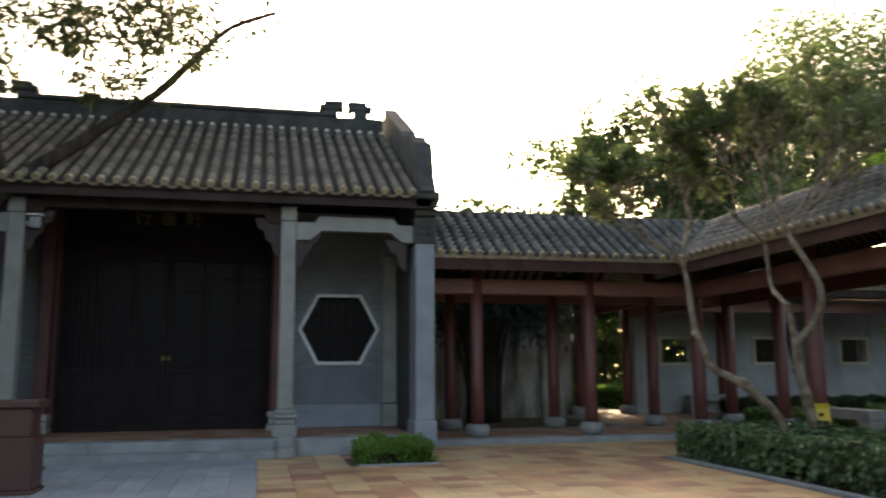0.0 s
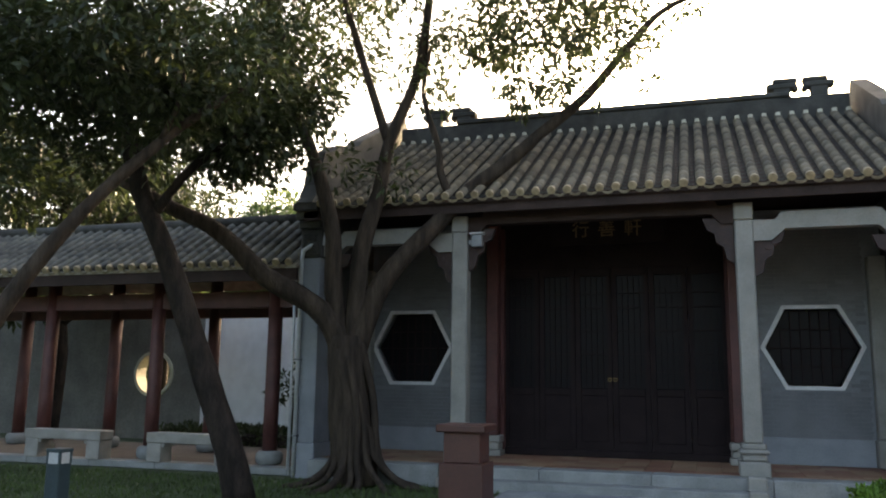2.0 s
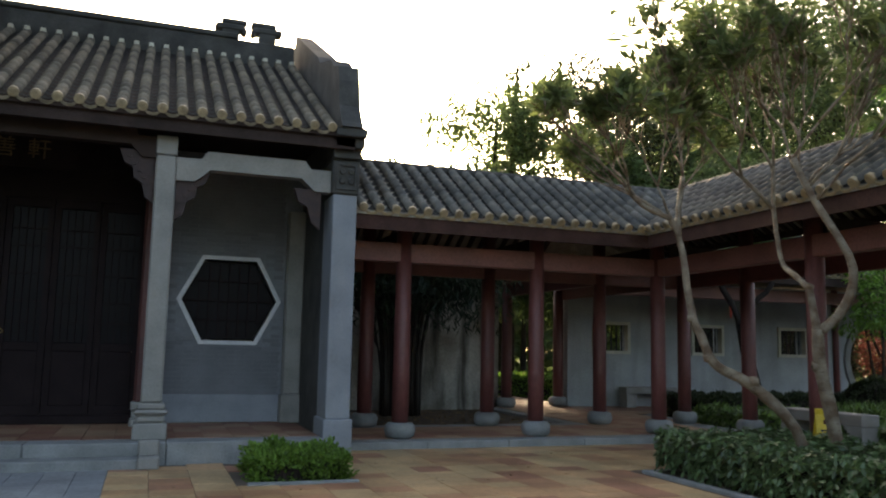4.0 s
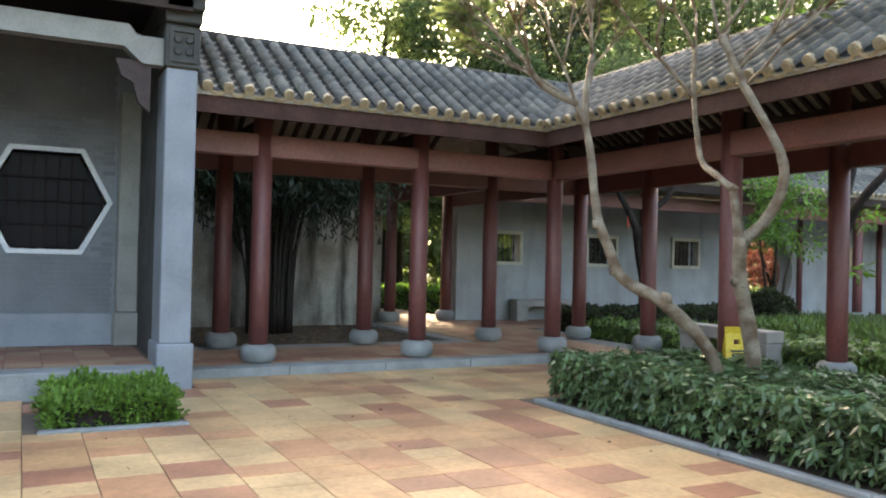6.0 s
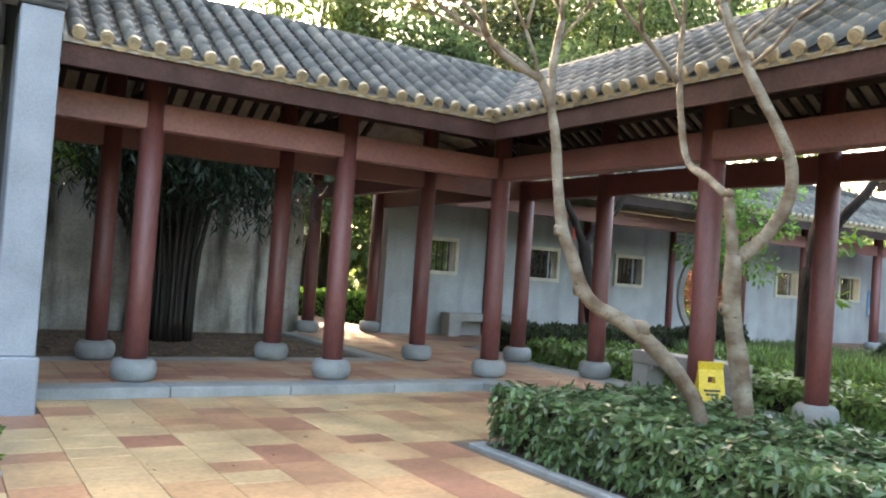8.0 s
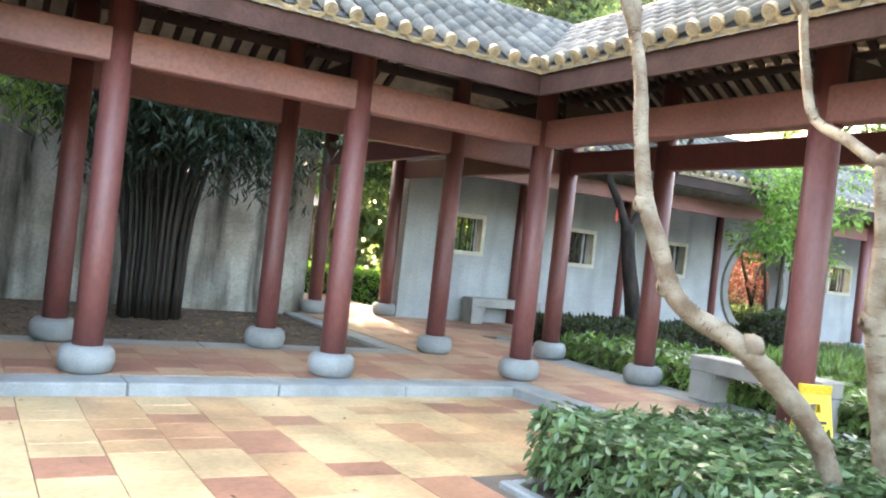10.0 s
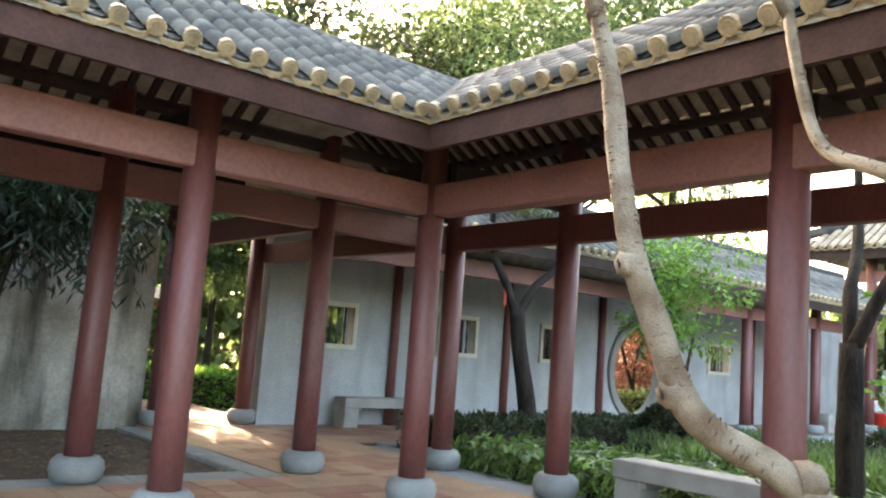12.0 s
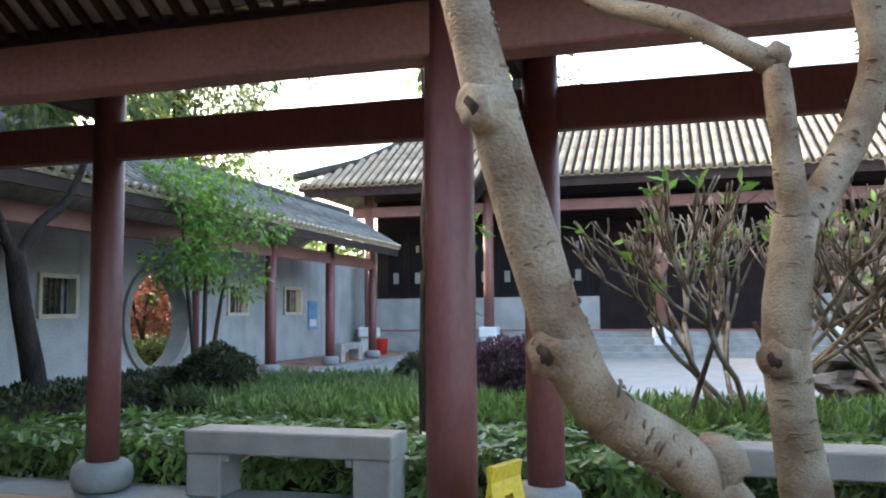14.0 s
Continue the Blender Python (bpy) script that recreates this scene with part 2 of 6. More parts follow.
# ---- builders ----
class Shape:
    """Vertices and faces that become one mesh."""

    def __init__(self):
        self.v, self.f = [], []

    def box(self, x0, x1, y0, y1, z0, z1, bevel=0.0):
        if bevel:
            bv, fs = bevel, []
            xs, ys, zs = (x0, x1), (y0, y1), (z0, z1)
            n = len(self.v)
            idx = {}
            for i in (0, 1):
                for j in (0, 1):
                    for k in (0, 1):
                        sx, sy, sz = (bv, -bv)[i], (bv, -bv)[j], (bv, -bv)[k]
                        for a in range(3):
                            p = [xs[i] + sx, ys[j] + sy, zs[k] + sz]
                            p[a] = (xs[i], ys[j], zs[k])[a]
                            idx[i, j, k, a] = len(self.v)
                            self.v.append(tuple(p))
            q = idx
            for s in (0, 1):
                fs.append([q[s, 0, 0, 0], q[s, 1, 0, 0], q[s, 1, 1, 0], q[s, 0, 1, 0]])
                fs.append([q[0, s, 0, 1], q[1, s, 0, 1], q[1, s, 1, 1], q[0, s, 1, 1]])
                fs.append([q[0, 0, s, 2], q[1, 0, s, 2], q[1, 1, s, 2], q[0, 1, s, 2]])
                for t in (0, 1):
                    fs.append([q[s, t, 0, 0], q[s, t, 1, 0], q[s, t, 1, 1], q[s, t, 0, 1]])
                    fs.append([q[s, 0, t, 0], q[s, 1, t, 0], q[s, 1, t, 2], q[s, 0, t, 2]])
                    fs.append([q[0, s, t, 1], q[1, s, t, 1], q[1, s, t, 2], q[0, s, t, 2]])
                    for u in (0, 1):
                        fs.append([q[s, t, u, 0], q[s, t, u, 1], q[s, t, u, 2]])
            c = Vector(((x0 + x1) / 2, (y0 + y1) / 2, (z0 + z1) / 2))
            for face in fs:
                p = [Vector(self.v[i]) for i in face]
                nrm = (p[1] - p[0]).cross(p[2] - p[0])
                self.f.append(face if nrm.dot(p[0] + p[2] - 2 * c) > 0 else face[::-1])
            return self
        n = len(self.v)
        self.v += [(x, y, z) for z in (z0, z1) for y in (y0, y1) for x in (x0, x1)]
        self.f += [[n + i for i in q] for q in ((0, 2, 3, 1), (4, 5, 7, 6), (0, 1, 5, 4), (2, 6, 7, 3), (0, 4, 6, 2), (1, 3, 7, 5))]
        return self

    def tube(self, pts, radii, n=10, caps=True, wobble=0.0, rnd=None):
        pts = [Vector(p) for p in pts]
        radii = radii if isinstance(radii, (list, tuple)) else [radii] * len(pts)
        base = len(self.v)
        side = None
        for i, p in enumerate(pts):
            d = (pts[min(i + 1, len(pts) - 1)] - pts[max(i - 1, 0)]).normalized()
            if side is None:
                side = d.orthogonal().normalized()
            side = (side - d * side.dot(d)).normalized()
            up = d.cross(side)
            for k in range(n):
                a = 2 * math.pi * k / n
                r = radii[i] * (1 + (rnd.uniform(-wobble, wobble) if rnd else 0))
                self.v.append(tuple(p + side * (r * math.cos(a)) + up * (r * math.sin(a))))
        for i in range(len(pts) - 1):
            for k in range(n):
                a, b = base + i * n + k, base + i * n + (k + 1) % n
                self.f.append([a, b, b + n, a + n])
        if caps:
            self.f.append([base + k for k in range(n)][::-1])
            self.f.append([base + (len(pts) - 1) * n + k for k in range(n)])
        return self

    def lathe(self, x, y, profile, n=20):
        """profile: rows of (radius, z), from below."""
        return self.tube([(x, y, z) for _, z in profile], [max(r, 0.001) for r, _ in profile], n)

    def prism(self, outline, axis, a, b):
        """A closed outline of 2D points pushed from a to b along the axis; the other two axes in order."""
        n, k = len(self.v), len(outline)
        for t in (a, b):
            for p in outline:
                q = list(p)
                q.insert(axis, t)
                self.v.append(tuple(q))
        self.f.append([n + i for i in range(k)][::-1])
        self.f.append([n + k + i for i in range(k)])
        for i in range(k):
            j = (i + 1) % k
            self.f.append([n + i, n + j, n + k + j, n + k + i])
        return self

    def leaf(self, p, d, up, length, width):
        """A pointed leaf, folded along its middle."""
        n = len(self.v)
        s = d.cross(up)
        if s.length < 1e-4:
            s = d.orthogonal()
        s = s.normalized() * width / 2
        m = p + d * (length * 0.45)
        drop = up.normalized() * (width * 0.18)
        self.v += [tuple(p), tuple(m + s + drop), tuple(p + d * length), tuple(m - s + drop), tuple(m)]
        self.f += [[n, n + 1, n + 4], [n + 1, n + 2, n + 4], [n + 2, n + 3, n + 4], [n + 3, n, n + 4]]

    def mesh(self, name, smooth=False):
        me = bpy.data.meshes.new(name)
        me.from_pydata(self.v, [], self.f)
        if smooth:
            me.polygons.foreach_set("use_smooth", [True] * len(me.polygons))
        me.update()
        return me


def part(name, shape, mat, parent=None, label="", smooth=False):
    me = shape if isinstance(shape, bpy.types.Mesh) else shape.mesh(name, smooth)
    if mat and not me.materials:
        me.materials.append(mat)
    ob = new(name, me)
    if parent:
        ob.parent = parent
    return tagged(ob, label=label) if label else ob


def thing(name, x, y, z, label, category, group="", turn=0):
    ob = new(name)
    ob.matrix_basis = pose(x, y, z, 0, 0, turn)
    return tagged(ob, label, category, group)


def structure(name, shape, mat, label, category, smooth=False):
    return tagged(part(name, shape, mat, None, "", smooth), label, category, "", "structure")


def fix_normals(ob):
    bm = bmesh.new()
    bm.from_mesh(ob.data)
    bmesh.ops.recalc_face_normals(bm, faces=bm.faces)
    bm.to_mesh(ob.data)
    bm.free()
    return ob


# ---- roofs ----
MESHES = {}


def barrel_row(length, r):
    key = ("barrel", round(length, 2), r)
    if key not in MESHES:
        s, y = Shape(), 0.0
        while y < length - 0.02:
            y1 = min(y + 0.27, length)
            n = len(s.v)
            for yy, rr, dz in ((y, r * 1.03, 0.006), (y1 + 0.015, r * 0.96, 0.0)):
                for k in range(7):
                    a = math.pi * k / 6
                    s.v.append((rr * math.cos(a), yy, rr * math.sin(a) + dz))
            for k in range(6):
                s.f.append([n + k, n + 7 + k, n + 8 + k, n + k + 1])
            s.f.append([n + k for k in range(7)])
            y = y1
        MESHES[key] = s.mesh("tile_row", True)
    return MESHES[key]


def pan_row(length, w):
    key = ("pan", round(length, 2), w)
    if key not in MESHES:
        s, y = Shape(), 0.0
        while y < length - 0.02:
            y1 = min(y + 0.2, length)
            n = len(s.v)
            for yy, dz in ((y, 0.018), (y1 + 0.02, 0.0)):
                for k in range(5):
                    q = (k - 2) / 2
                    s.v.append((q * w / 2, yy, dz + 0.03 * q * q - 0.02))
            for k in range(4):
                s.f.append([n + k, n + k + 1, n + 6 + k, n + 5 + k])
            y = y1
        MESHES[key] = s.mesh("pan_row", False)
    return MESHES[key]


def eave_cap(r):
    key = ("cap", r)
    if key not in MESHES:
        s = Shape()
        s.tube([(0, -0.035, r * 0.35), (0, -0.03, r * 0.35), (0, 0.02, r * 0.35)], [r * 0.82, r * 0.86, r * 0.86], 14)
        s.tube([(0, -0.040, r * 0.35), (0, -0.034, r * 0.35)], [r * 0.5, r * 0.52], 10)
        MESHES[key] = s.mesh("eave_cap", False)
    return MESHES[key]


def drip_tile(w):
    key = ("drip", w)
    if key not in MESHES:
        s = Shape()
        out = [(-w / 2, 0.012), (-w * 0.3, -0.012), (0, -0.022), (w * 0.3, -0.012), (w / 2, 0.012),
               (w / 2, -0.015), (w * 0.3, -0.048), (0, -0.06), (-w * 0.3, -0.048), (-w / 2, -0.015)]
        s.prism(out[::-1], 1, -0.028, 0.012)
        MESHES[key] = s.mesh("drip_tile")
    return MESHES[key]


def tile_slope(parent, p0, along, up, width, s_from, s_to, mat, spacing=0.235, r=0.072, caps=True, cap_mat=None):
    """Rows of barrel tiles with pans between, from p0 along the eave; s_from and s_to give each row's ends up the slope."""
    along, up, p0 = Vector(along).normalized(), Vector(up).normalized(), Vector(p0)
    nrm = along.cross(up)
    if nrm.z < 0:
        along, p0, flip = -along, p0 + along * width, True
        nrm = along.cross(up)
    else:
        flip = False
    count = int(round(width / spacing))
    sp = width / count
    for i in range(count):
        for kind, u in (("barrel", (i + 0.5) * sp), ("pan", (i + 1.0) * sp)):
            if kind == "pan" and i == count - 1:
                continue
            uu = width - u if flip else u
            a, b = s_from(uu), s_to(uu)
            if b - a < 0.12:
                continue
            at = p0 + along * u + up * a + nrm * (0.034 if kind == "barrel" else 0.012)
            m = Matrix.Translation(at) @ Matrix((along, up, nrm)).transposed().to_4x4()
            low = a <= 0.01
            if kind == "barrel":
                ob = part("tile_row", barrel_row(b - a, r), mat, parent)
                ob.matrix_basis = m
                if caps and low:
                    c = part("eave_cap", eave_cap(r), cap_mat or EAVE, parent)
                    c.matrix_basis = m
            else:
                # The pans' dark colour carries the shade between the barrels.
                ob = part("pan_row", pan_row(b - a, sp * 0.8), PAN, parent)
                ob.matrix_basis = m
                if caps and low:
                    c = part("drip_tile", drip_tile(sp * 0.74), cap_mat or EAVE, parent)
                    c.matrix_basis = m


def slab(corners, thick):
    """A sloping sheet through its corners, thickened downwards."""
    s = Shape()
    k = len(corners)
    s.v = [tuple(c) for c in corners] + [(c[0], c[1], c[2] - thick) for c in corners]
    s.f = [list(range(k)), list(range(k, 2 * k))[::-1]]
    for i in range(k):
        j = (i + 1) % k
        s.f.append([i, i + k, j + k, j])
    return s


def rafters(parent, p0, along, up, width, s0, s1, gap=0.21, depth=0.05, wide=0.066, keep=None):
    along, up, p0 = Vector(along).normalized(), Vector(up).normalized(), Vector(p0)
    nrm = along.cross(up)
    nrm = nrm if nrm.z > 0 else -nrm
    n = int(width / gap)
    for i in range(n):
        a, b = s0, s1
        if keep:
            a, b = keep((i + 0.5) * width / n)
        if b - a < 0.1:
            continue
        key = ("rafter", round(b - a, 2), depth, wide)
        if key not in MESHES:
            MESHES[key] = Shape().box(-wide / 2, wide / 2, 0, b - a, -depth, 0).mesh("rafter")
        x = along if along.cross(up).z > 0 else -along
        ob = part("rafter", MESHES[key], DARKWOOD, parent)
        ob.matrix_basis = Matrix.Translation(p0 + along * ((i + 0.5) * width / n) + up * a - nrm * 0.062) @ Matrix((x, up, nrm)).transposed().to_4x4()


def ridge_cap(pts, name, label, r=0.11, mat=None):
    s = Shape()
    s.tube(pts, r, 10)
    return structure(name, s, mat or RIDGE, label, "roof ridge", True)


# gallery roofs: one from the hall eastwards, one from the corner southwards and northwards
EA, RZ = 3.40, 4.42
C0, C1, CM = -0.74, 2.14, 0.92      # eave, far eave, ridge
RISE = (RZ - EA) / (CM - C0)
E1 = RZ - RISE * (C1 - CM)
UPA = Vector((0, 1, RISE)).normalized()
UPB = Vector((1, 0, RISE)).normalized()
SL = (CM - C0) / UPA.y
A0 = -5.5

roof_a = structure("roof_gallery_north", slab([(A0, C0, EA), (C0, C0, EA), (CM, CM, RZ), (A0, CM, RZ)], 0.05), SOFFIT, "grey barrel-tiled gallery roof beside the hall", "roof")
tile_slope(roof_a, (A0, C0, EA), (1, 0, 0), UPA, CM - A0, lambda u: max(0.0, (A0 + u - C0) / UPA.y), lambda u: SL, TILE)
rafters(roof_a, (A0, C0, EA), (1, 0, 0), UPA, CM - A0, 0, SL, keep=lambda u: (max(0.03, (A0 + u - C0) / UPA.y), SL))
roof_a2 = structure("roof_gallery_north_back", slab([(A0, 2.58, EA), (A0, CM, RZ + 0.004), (CM, CM, RZ + 0.004), (C0, 2.58, EA)], 0.05), SOFFIT, "rear slope of the gallery roof", "roof")
SL1 = (C1 - CM) / UPA.y
rafters(roof_a2, (A0, 2.58, EA), (1, 0, 0), (0, -UPA.y, UPA.z), 4.6, 0, SL)
B0, B1 = -12.0, 7.2
roof_b = structure("roof_gallery_east", slab([(C0, B0, EA), (CM, B0, RZ), (CM, CM, RZ), (C0, C0, EA)], 0.05), SOFFIT, "grey barrel-tiled gallery roof along the court", "roof")
tile_slope(roof_b, (C0, B0, EA), (0, 1, 0), UPB, CM - B0, lambda u: max(0.0, (B0 + u - C0) / UPB.x), lambda u: SL, TILE)
rafters(roof_b, (C0, B0, EA), (0, 1, 0), UPB, CM - B0, 0, SL, keep=lambda u: (max(0.03, (B0 + u - C0) / UPB.x), SL))
W_E = 3.35     # eave line of the gallery along the window wall
roof_b2 = structure("roof_gallery_east_back", slab([(C1, B0, E1), (C1, B1, E1), (CM, B1, RZ + 0.004), (CM, B0, RZ + 0.004)], 0.05), SOFFIT, "rear slope of the court gallery roof", "roof")
rafters(roof_b2, (C1, B0, E1), (0, 1, 0), (-UPB.x, 0, UPB.z), W_E - B0, 0, SL1)
tile_slope(roof_b2, (C1, B0, E1), (0, 1, 0), (-UPB.x, 0, UPB.z), W_E - B0, lambda u: 0.0, lambda u: SL1, TILE, caps=True)
roof_b3 = structure("roof_gallery_gateway", slab([(C0, 2.58, EA), (CM, CM, RZ), (CM, B1, RZ), (C0, B1, EA)], 0.05), SOFFIT, "roof of the gallery passage to the gate", "roof")
ridge_cap([(A0, CM, RZ + 0.03), (CM, CM, RZ + 0.03)], "ridge_gallery_north", "low dark mortared ridge of the gallery roof", 0.08)
ridge_cap([(CM, B0, RZ + 0.03), (CM, B1, RZ + 0.03)], "ridge_gallery_east", "low dark mortared ridge of the court gallery roof", 0.08)
ridge_cap([(C0 + 0.12, C0 + 0.12, EA + 0.10), (CM, CM, RZ + 0.06)], "valley_gallery", "mortared valley where the gallery roofs meet", 0.055)

# fascia boards
structure("fascia_north", Shape().box(A0, C0 + 0.06, C0 + 0.03, C0 + 0.08, EA - 0.25, EA - 0.05), FASCIA, "dark brown eaves board of the gallery", "fascia")
structure("fascia_east", Shape().box(C0 + 0.03, C0 + 0.08, B0, C0 + 0.03, EA - 0.25, EA - 0.05), FASCIA, "dark brown eaves board of the court gallery", "fascia")
structure("fascia_east_back", Shape().box(C1 - 0.08, C1 - 0.03, B0, W_E, E1 - 0.16, E1 - 0.05), DARKWOOD, "dark brown eaves board facing the garden", "fascia")
structure("fascia_north_back", Shape().box(A0, C0, 2.5, 2.55, EA - 0.2, EA - 0.05), DARKWOOD, "dark brown eaves board facing the bamboo bed", "fascia")


# ---- gallery columns and beams ----
def gallery_column(x, y, top=3.82, r=0.125, z=FL, paint=None):
    c = thing("gallery_column", x, y, z, "red-brown painted round wooden column on a stone drum", "column", "gallery columns")
    part("base", Shape().lathe(0, 0, [(0.17, 0), (0.215, 0.03), (0.235, 0.11), (0.225, 0.18), (0.185, 0.225), (0.15, 0.23)], 24), CURB, c, "bulging grey stone drum base", True)
    part("shaft", Shape().lathe(0, 0, [(r, 0.225), (r, 1.0), (r * 0.97, top - z)], 20), paint or REDWOOD, c, "", True)
    return c


col = gallery_column(-4.48, 0.17)
for x, y in ((-2.23, 0.17), (0.07, 0.17), (-4.58, 1.93), (-2.33, 1.93), (-0.03, 1.93), (1.76, 1.77), (1.77, -0.05),
             (0.1, -3.33), (1.68, -3.55), (0.1, -6.75), (1.7, -6.95), (0.1, -10.1), (1.7, -10.3), (-0.05, 6.15), (1.5, 6.5)):
    copy_thing(col, pose(x, y, FL))

BT, BB = 3.08, 2.79


def beam(name, x0, x1, y0, y1, z0, z1, label, mat=None):
    return structure(name, Shape().box(x0, x1, y0, y1, z0, z1, 0.012), mat or PINKBEAM, label, "beam")


beam("beam_north", A0, -0.05, 0.08, 0.26, BB, BT, "faded red painted beam between the gallery columns")
beam("beam_north_back", A0, 1.7, 1.87, 1.99, BB - 0.02, BT, "dark red beam behind the gallery")
beam("beam_east", 0.0, 0.2, -12, 0.07, BB, BT, "faded red painted beam along the court gallery")
beam("beam_east_back", 1.70, 1.82, -12, 1.7, BB - 0.03, BT - 0.02, "dark red beam on the garden side of the gallery", REDWOOD)
beam("beam_gateway", -0.1, 0.02, 2.06, 6.1, BB - 0.02, BT, "dark red beam towards the gate", REDWOOD)
beam("beam_gateway_back", 1.55, 1.67, 2.0, 6.4, BB - 0.02, BT, "dark red beam towards the gate", REDWOOD)
for k, (x0, x1, y0, y1) in enumerate(((-4.5, -4.44, 0.2, 1.9), (-2.28, -2.22, 0.2, 1.9), (0.04, 0.1, 0.28, 1.83), (0.2, 1.68, -0.02, 0.06), (0.2, 1.6, -3.46, -3.38), (0.2, 1.6, -6.9, -6.82), (0.08, 1.66, 1.8, 1.86))):
    structure("tie_beam", Shape().box(x0, x1, y0, y1, 3.1, 3.32, 0.01), DARKWOOD, "dark wooden tie beam under the gallery roof", "beam")
for nm, p, q in (("purlin_north", (A0, 0.17, 3.84), (0.2, 0.17, 3.84)), ("purlin_east", (0.08, -12, 3.84), (0.08, 0.1, 3.84)),
                 ("purlin_east_back", (1.76, -12, 3.84), (1.76, 2, 3.84)), ("purlin_north_back", (A0, 1.93, 3.7), (1.7, 1.93, 3.7)),
                 ("purlin_ridge_north", (A0, CM, 4.28), (CM, CM, 4.28)), ("purlin_ridge_east", (CM, -12, 4.28), (CM, 2, 4.28))):
    structure(nm, Shape().tube([p, q], 0.075, 12), DARKWOOD, "round dark wooden purlin under the rafters", "purlin", True)

# ---- ground and floors ----
gs = Shape()
gs.v = [(-900, -900, 0), (900, -900, 0), (900, 900, 0), (-900, 900, 0)]
gs.f = [[0, 1, 2, 3]]
structure("ground", gs, TURF, "dark garden soil and turf around the buildings", "ground")
structure("court_bed", Shape().box(-8.44, -0.34, -16, -0.32, 0.004, G - 0.012), GROUT, "mortar bed under the sandstone court tiles", "paving")
structure("path_bed", Shape().box(-11.3, -8.44, -16, -1.35, 0.004, G - 0.012), JOINT, "mortar bed under the grey forecourt pavers", "paving")
structure("gallery_floor", Shape().box(A0, 1.5, 0.02, 1.72, 0.01, FL - 0.012), GROUT, "mortar bed of the gallery floor", "floor")
structure("gallery_floor_east", Shape().box(0.02, 1.5, -12, 0.02, 0.01, FL - 0.012), GROUT, "mortar bed of the court gallery floor", "floor")
structure("gallery_floor_gate", Shape().box(-0.3, 2.1, 1.72, 12, 0.01, FL - 0.012), GROUT, "mortar bed of the passage to the gate", "floor")
structure("gallery_floor_wall", Shape().box(2.1, 24, 4.0, 6.28, 0.01, FL - 0.012), GROUT, "mortar bed of the gallery along the window wall", "floor")


def curb_run(x0, x1, y0, y1, z1, z0=0.005, step=1.35):
    """Granite kerb stones laid end to end."""
    alongx = (x1 - x0) > (y1 - y0)
    a, b = (x0, x1) if alongx else (y0, y1)
    n = max(1, int(round((b - a) / step)))
    for i in range(n):
        p, q = a + (b - a) * i / n + 0.003, a + (b - a) * (i + 1) / n - 0.003
        s = Shape().box(p, q, y0, y1, z0, z1, 0.012) if alongx else Shape().box(x0, x1, p, q, z0, z1, 0.012)
        tagged(part("kerb_stone", s, CURB), "pale grey granite kerb stone at the gallery edge", "kerb", "gallery kerb", "structure")


curb_run(-5.5, -0.345, -0.34, 0.02, FL)
curb_run(-0.345, 0.02, -12, 0.02, FL)
curb_run(-5.5, -0.62, 1.72, 2.16, FL - 0.004)
curb_run(-0.62, -0.3, 1.73, 6.1, FL - 0.004)
curb_run(1.5, 2.08, -12, 2.2, FL)
curb_run(2.1, 2.4, 2.205, 3.745, FL)
curb_run(2.4, 23, 3.75, 4.05, FL)
curb_run(-2.38, -2.28, -12, -3.02, G + 0.03)
curb_run(-2.28, -0.345, -3.10, -3.02, G + 0.03)
structure("planter_soil", Shape().box(-2.28, -0.35, -12, -3.1, 0.002, G + 0.02), SOIL, "dark soil of the planting bed", "soil")
structure("bamboo_soil", Shape().box(-7, -0.62, 2.16, 6.2, 0.002, 0.11), SOIL, "dark leaf-strewn soil of the bamboo bed", "soil")
structure("garden_soil", Shape().box(2.08, 9.5, -14, 3.75, 0.002, 0.1), SOIL, "dark soil of the garden bed", "soil")
structure("garden_path", Shape().box(9.5, 22.6, -20, 3.75, 0.003, 0.07), PALEPATH, "pale concrete garden path", "path")

# ---- walls ----
def wall_with_holes(name, x0, x1, y0, y1, z0, z1, holes, mat, label, rings=0):
    """A wall along x of real thickness; holes are closed outlines of (x, z) inside it."""
    bm = bmesh.new()
    loops = [[(x0, z0), (x1, z0), (x1, z1), (x0, z1)]] + holes
    edges = []
    for lp in loops:
        vs = [bm.verts.new((x, y0, z)) for x, z in lp]
        edges += [bm.edges.new((vs[i], vs[(i + 1) % len(vs)])) for i in range(len(vs))]
    bmesh.ops.triangle_fill(bm, use_beauty=True, use_dissolve=False, edges=edges)
    r = bmesh.ops.extrude_face_region(bm, geom=bm.faces[:])
    bmesh.ops.translate(bm, vec=(0, y1 - y0, 0), verts=[v for v in r["geom"] if isinstance(v, bmesh.types.BMVert)])
    bmesh.ops.recalc_face_normals(bm, faces=bm.faces)
    me = bpy.data.meshes.new(name)
    bm.to_mesh(me)
    bm.free()
    me.materials.append(mat)
    return tagged(new(name, me), label, "wall", "", "structure")


def rect(x0, x1, z0, z1):
    return [(x0, z0), (x1, z0), (x1, z1), (x0, z1)]


def circle(x, z, r, n=48):
    return [(x + r * math.cos(2 * math.pi * k / n), z + r * math.sin(2 * math.pi * k / n)) for k in range(n)]


def hexagon(x, z, w, h, t):
    """A hexagon with its points to the sides; t: half the length of the flat sides."""
    return [(x + w, z), (x + t, z + h), (x - t, z + h), (x - w, z), (x - t, z - h), (x + t, z - h)]


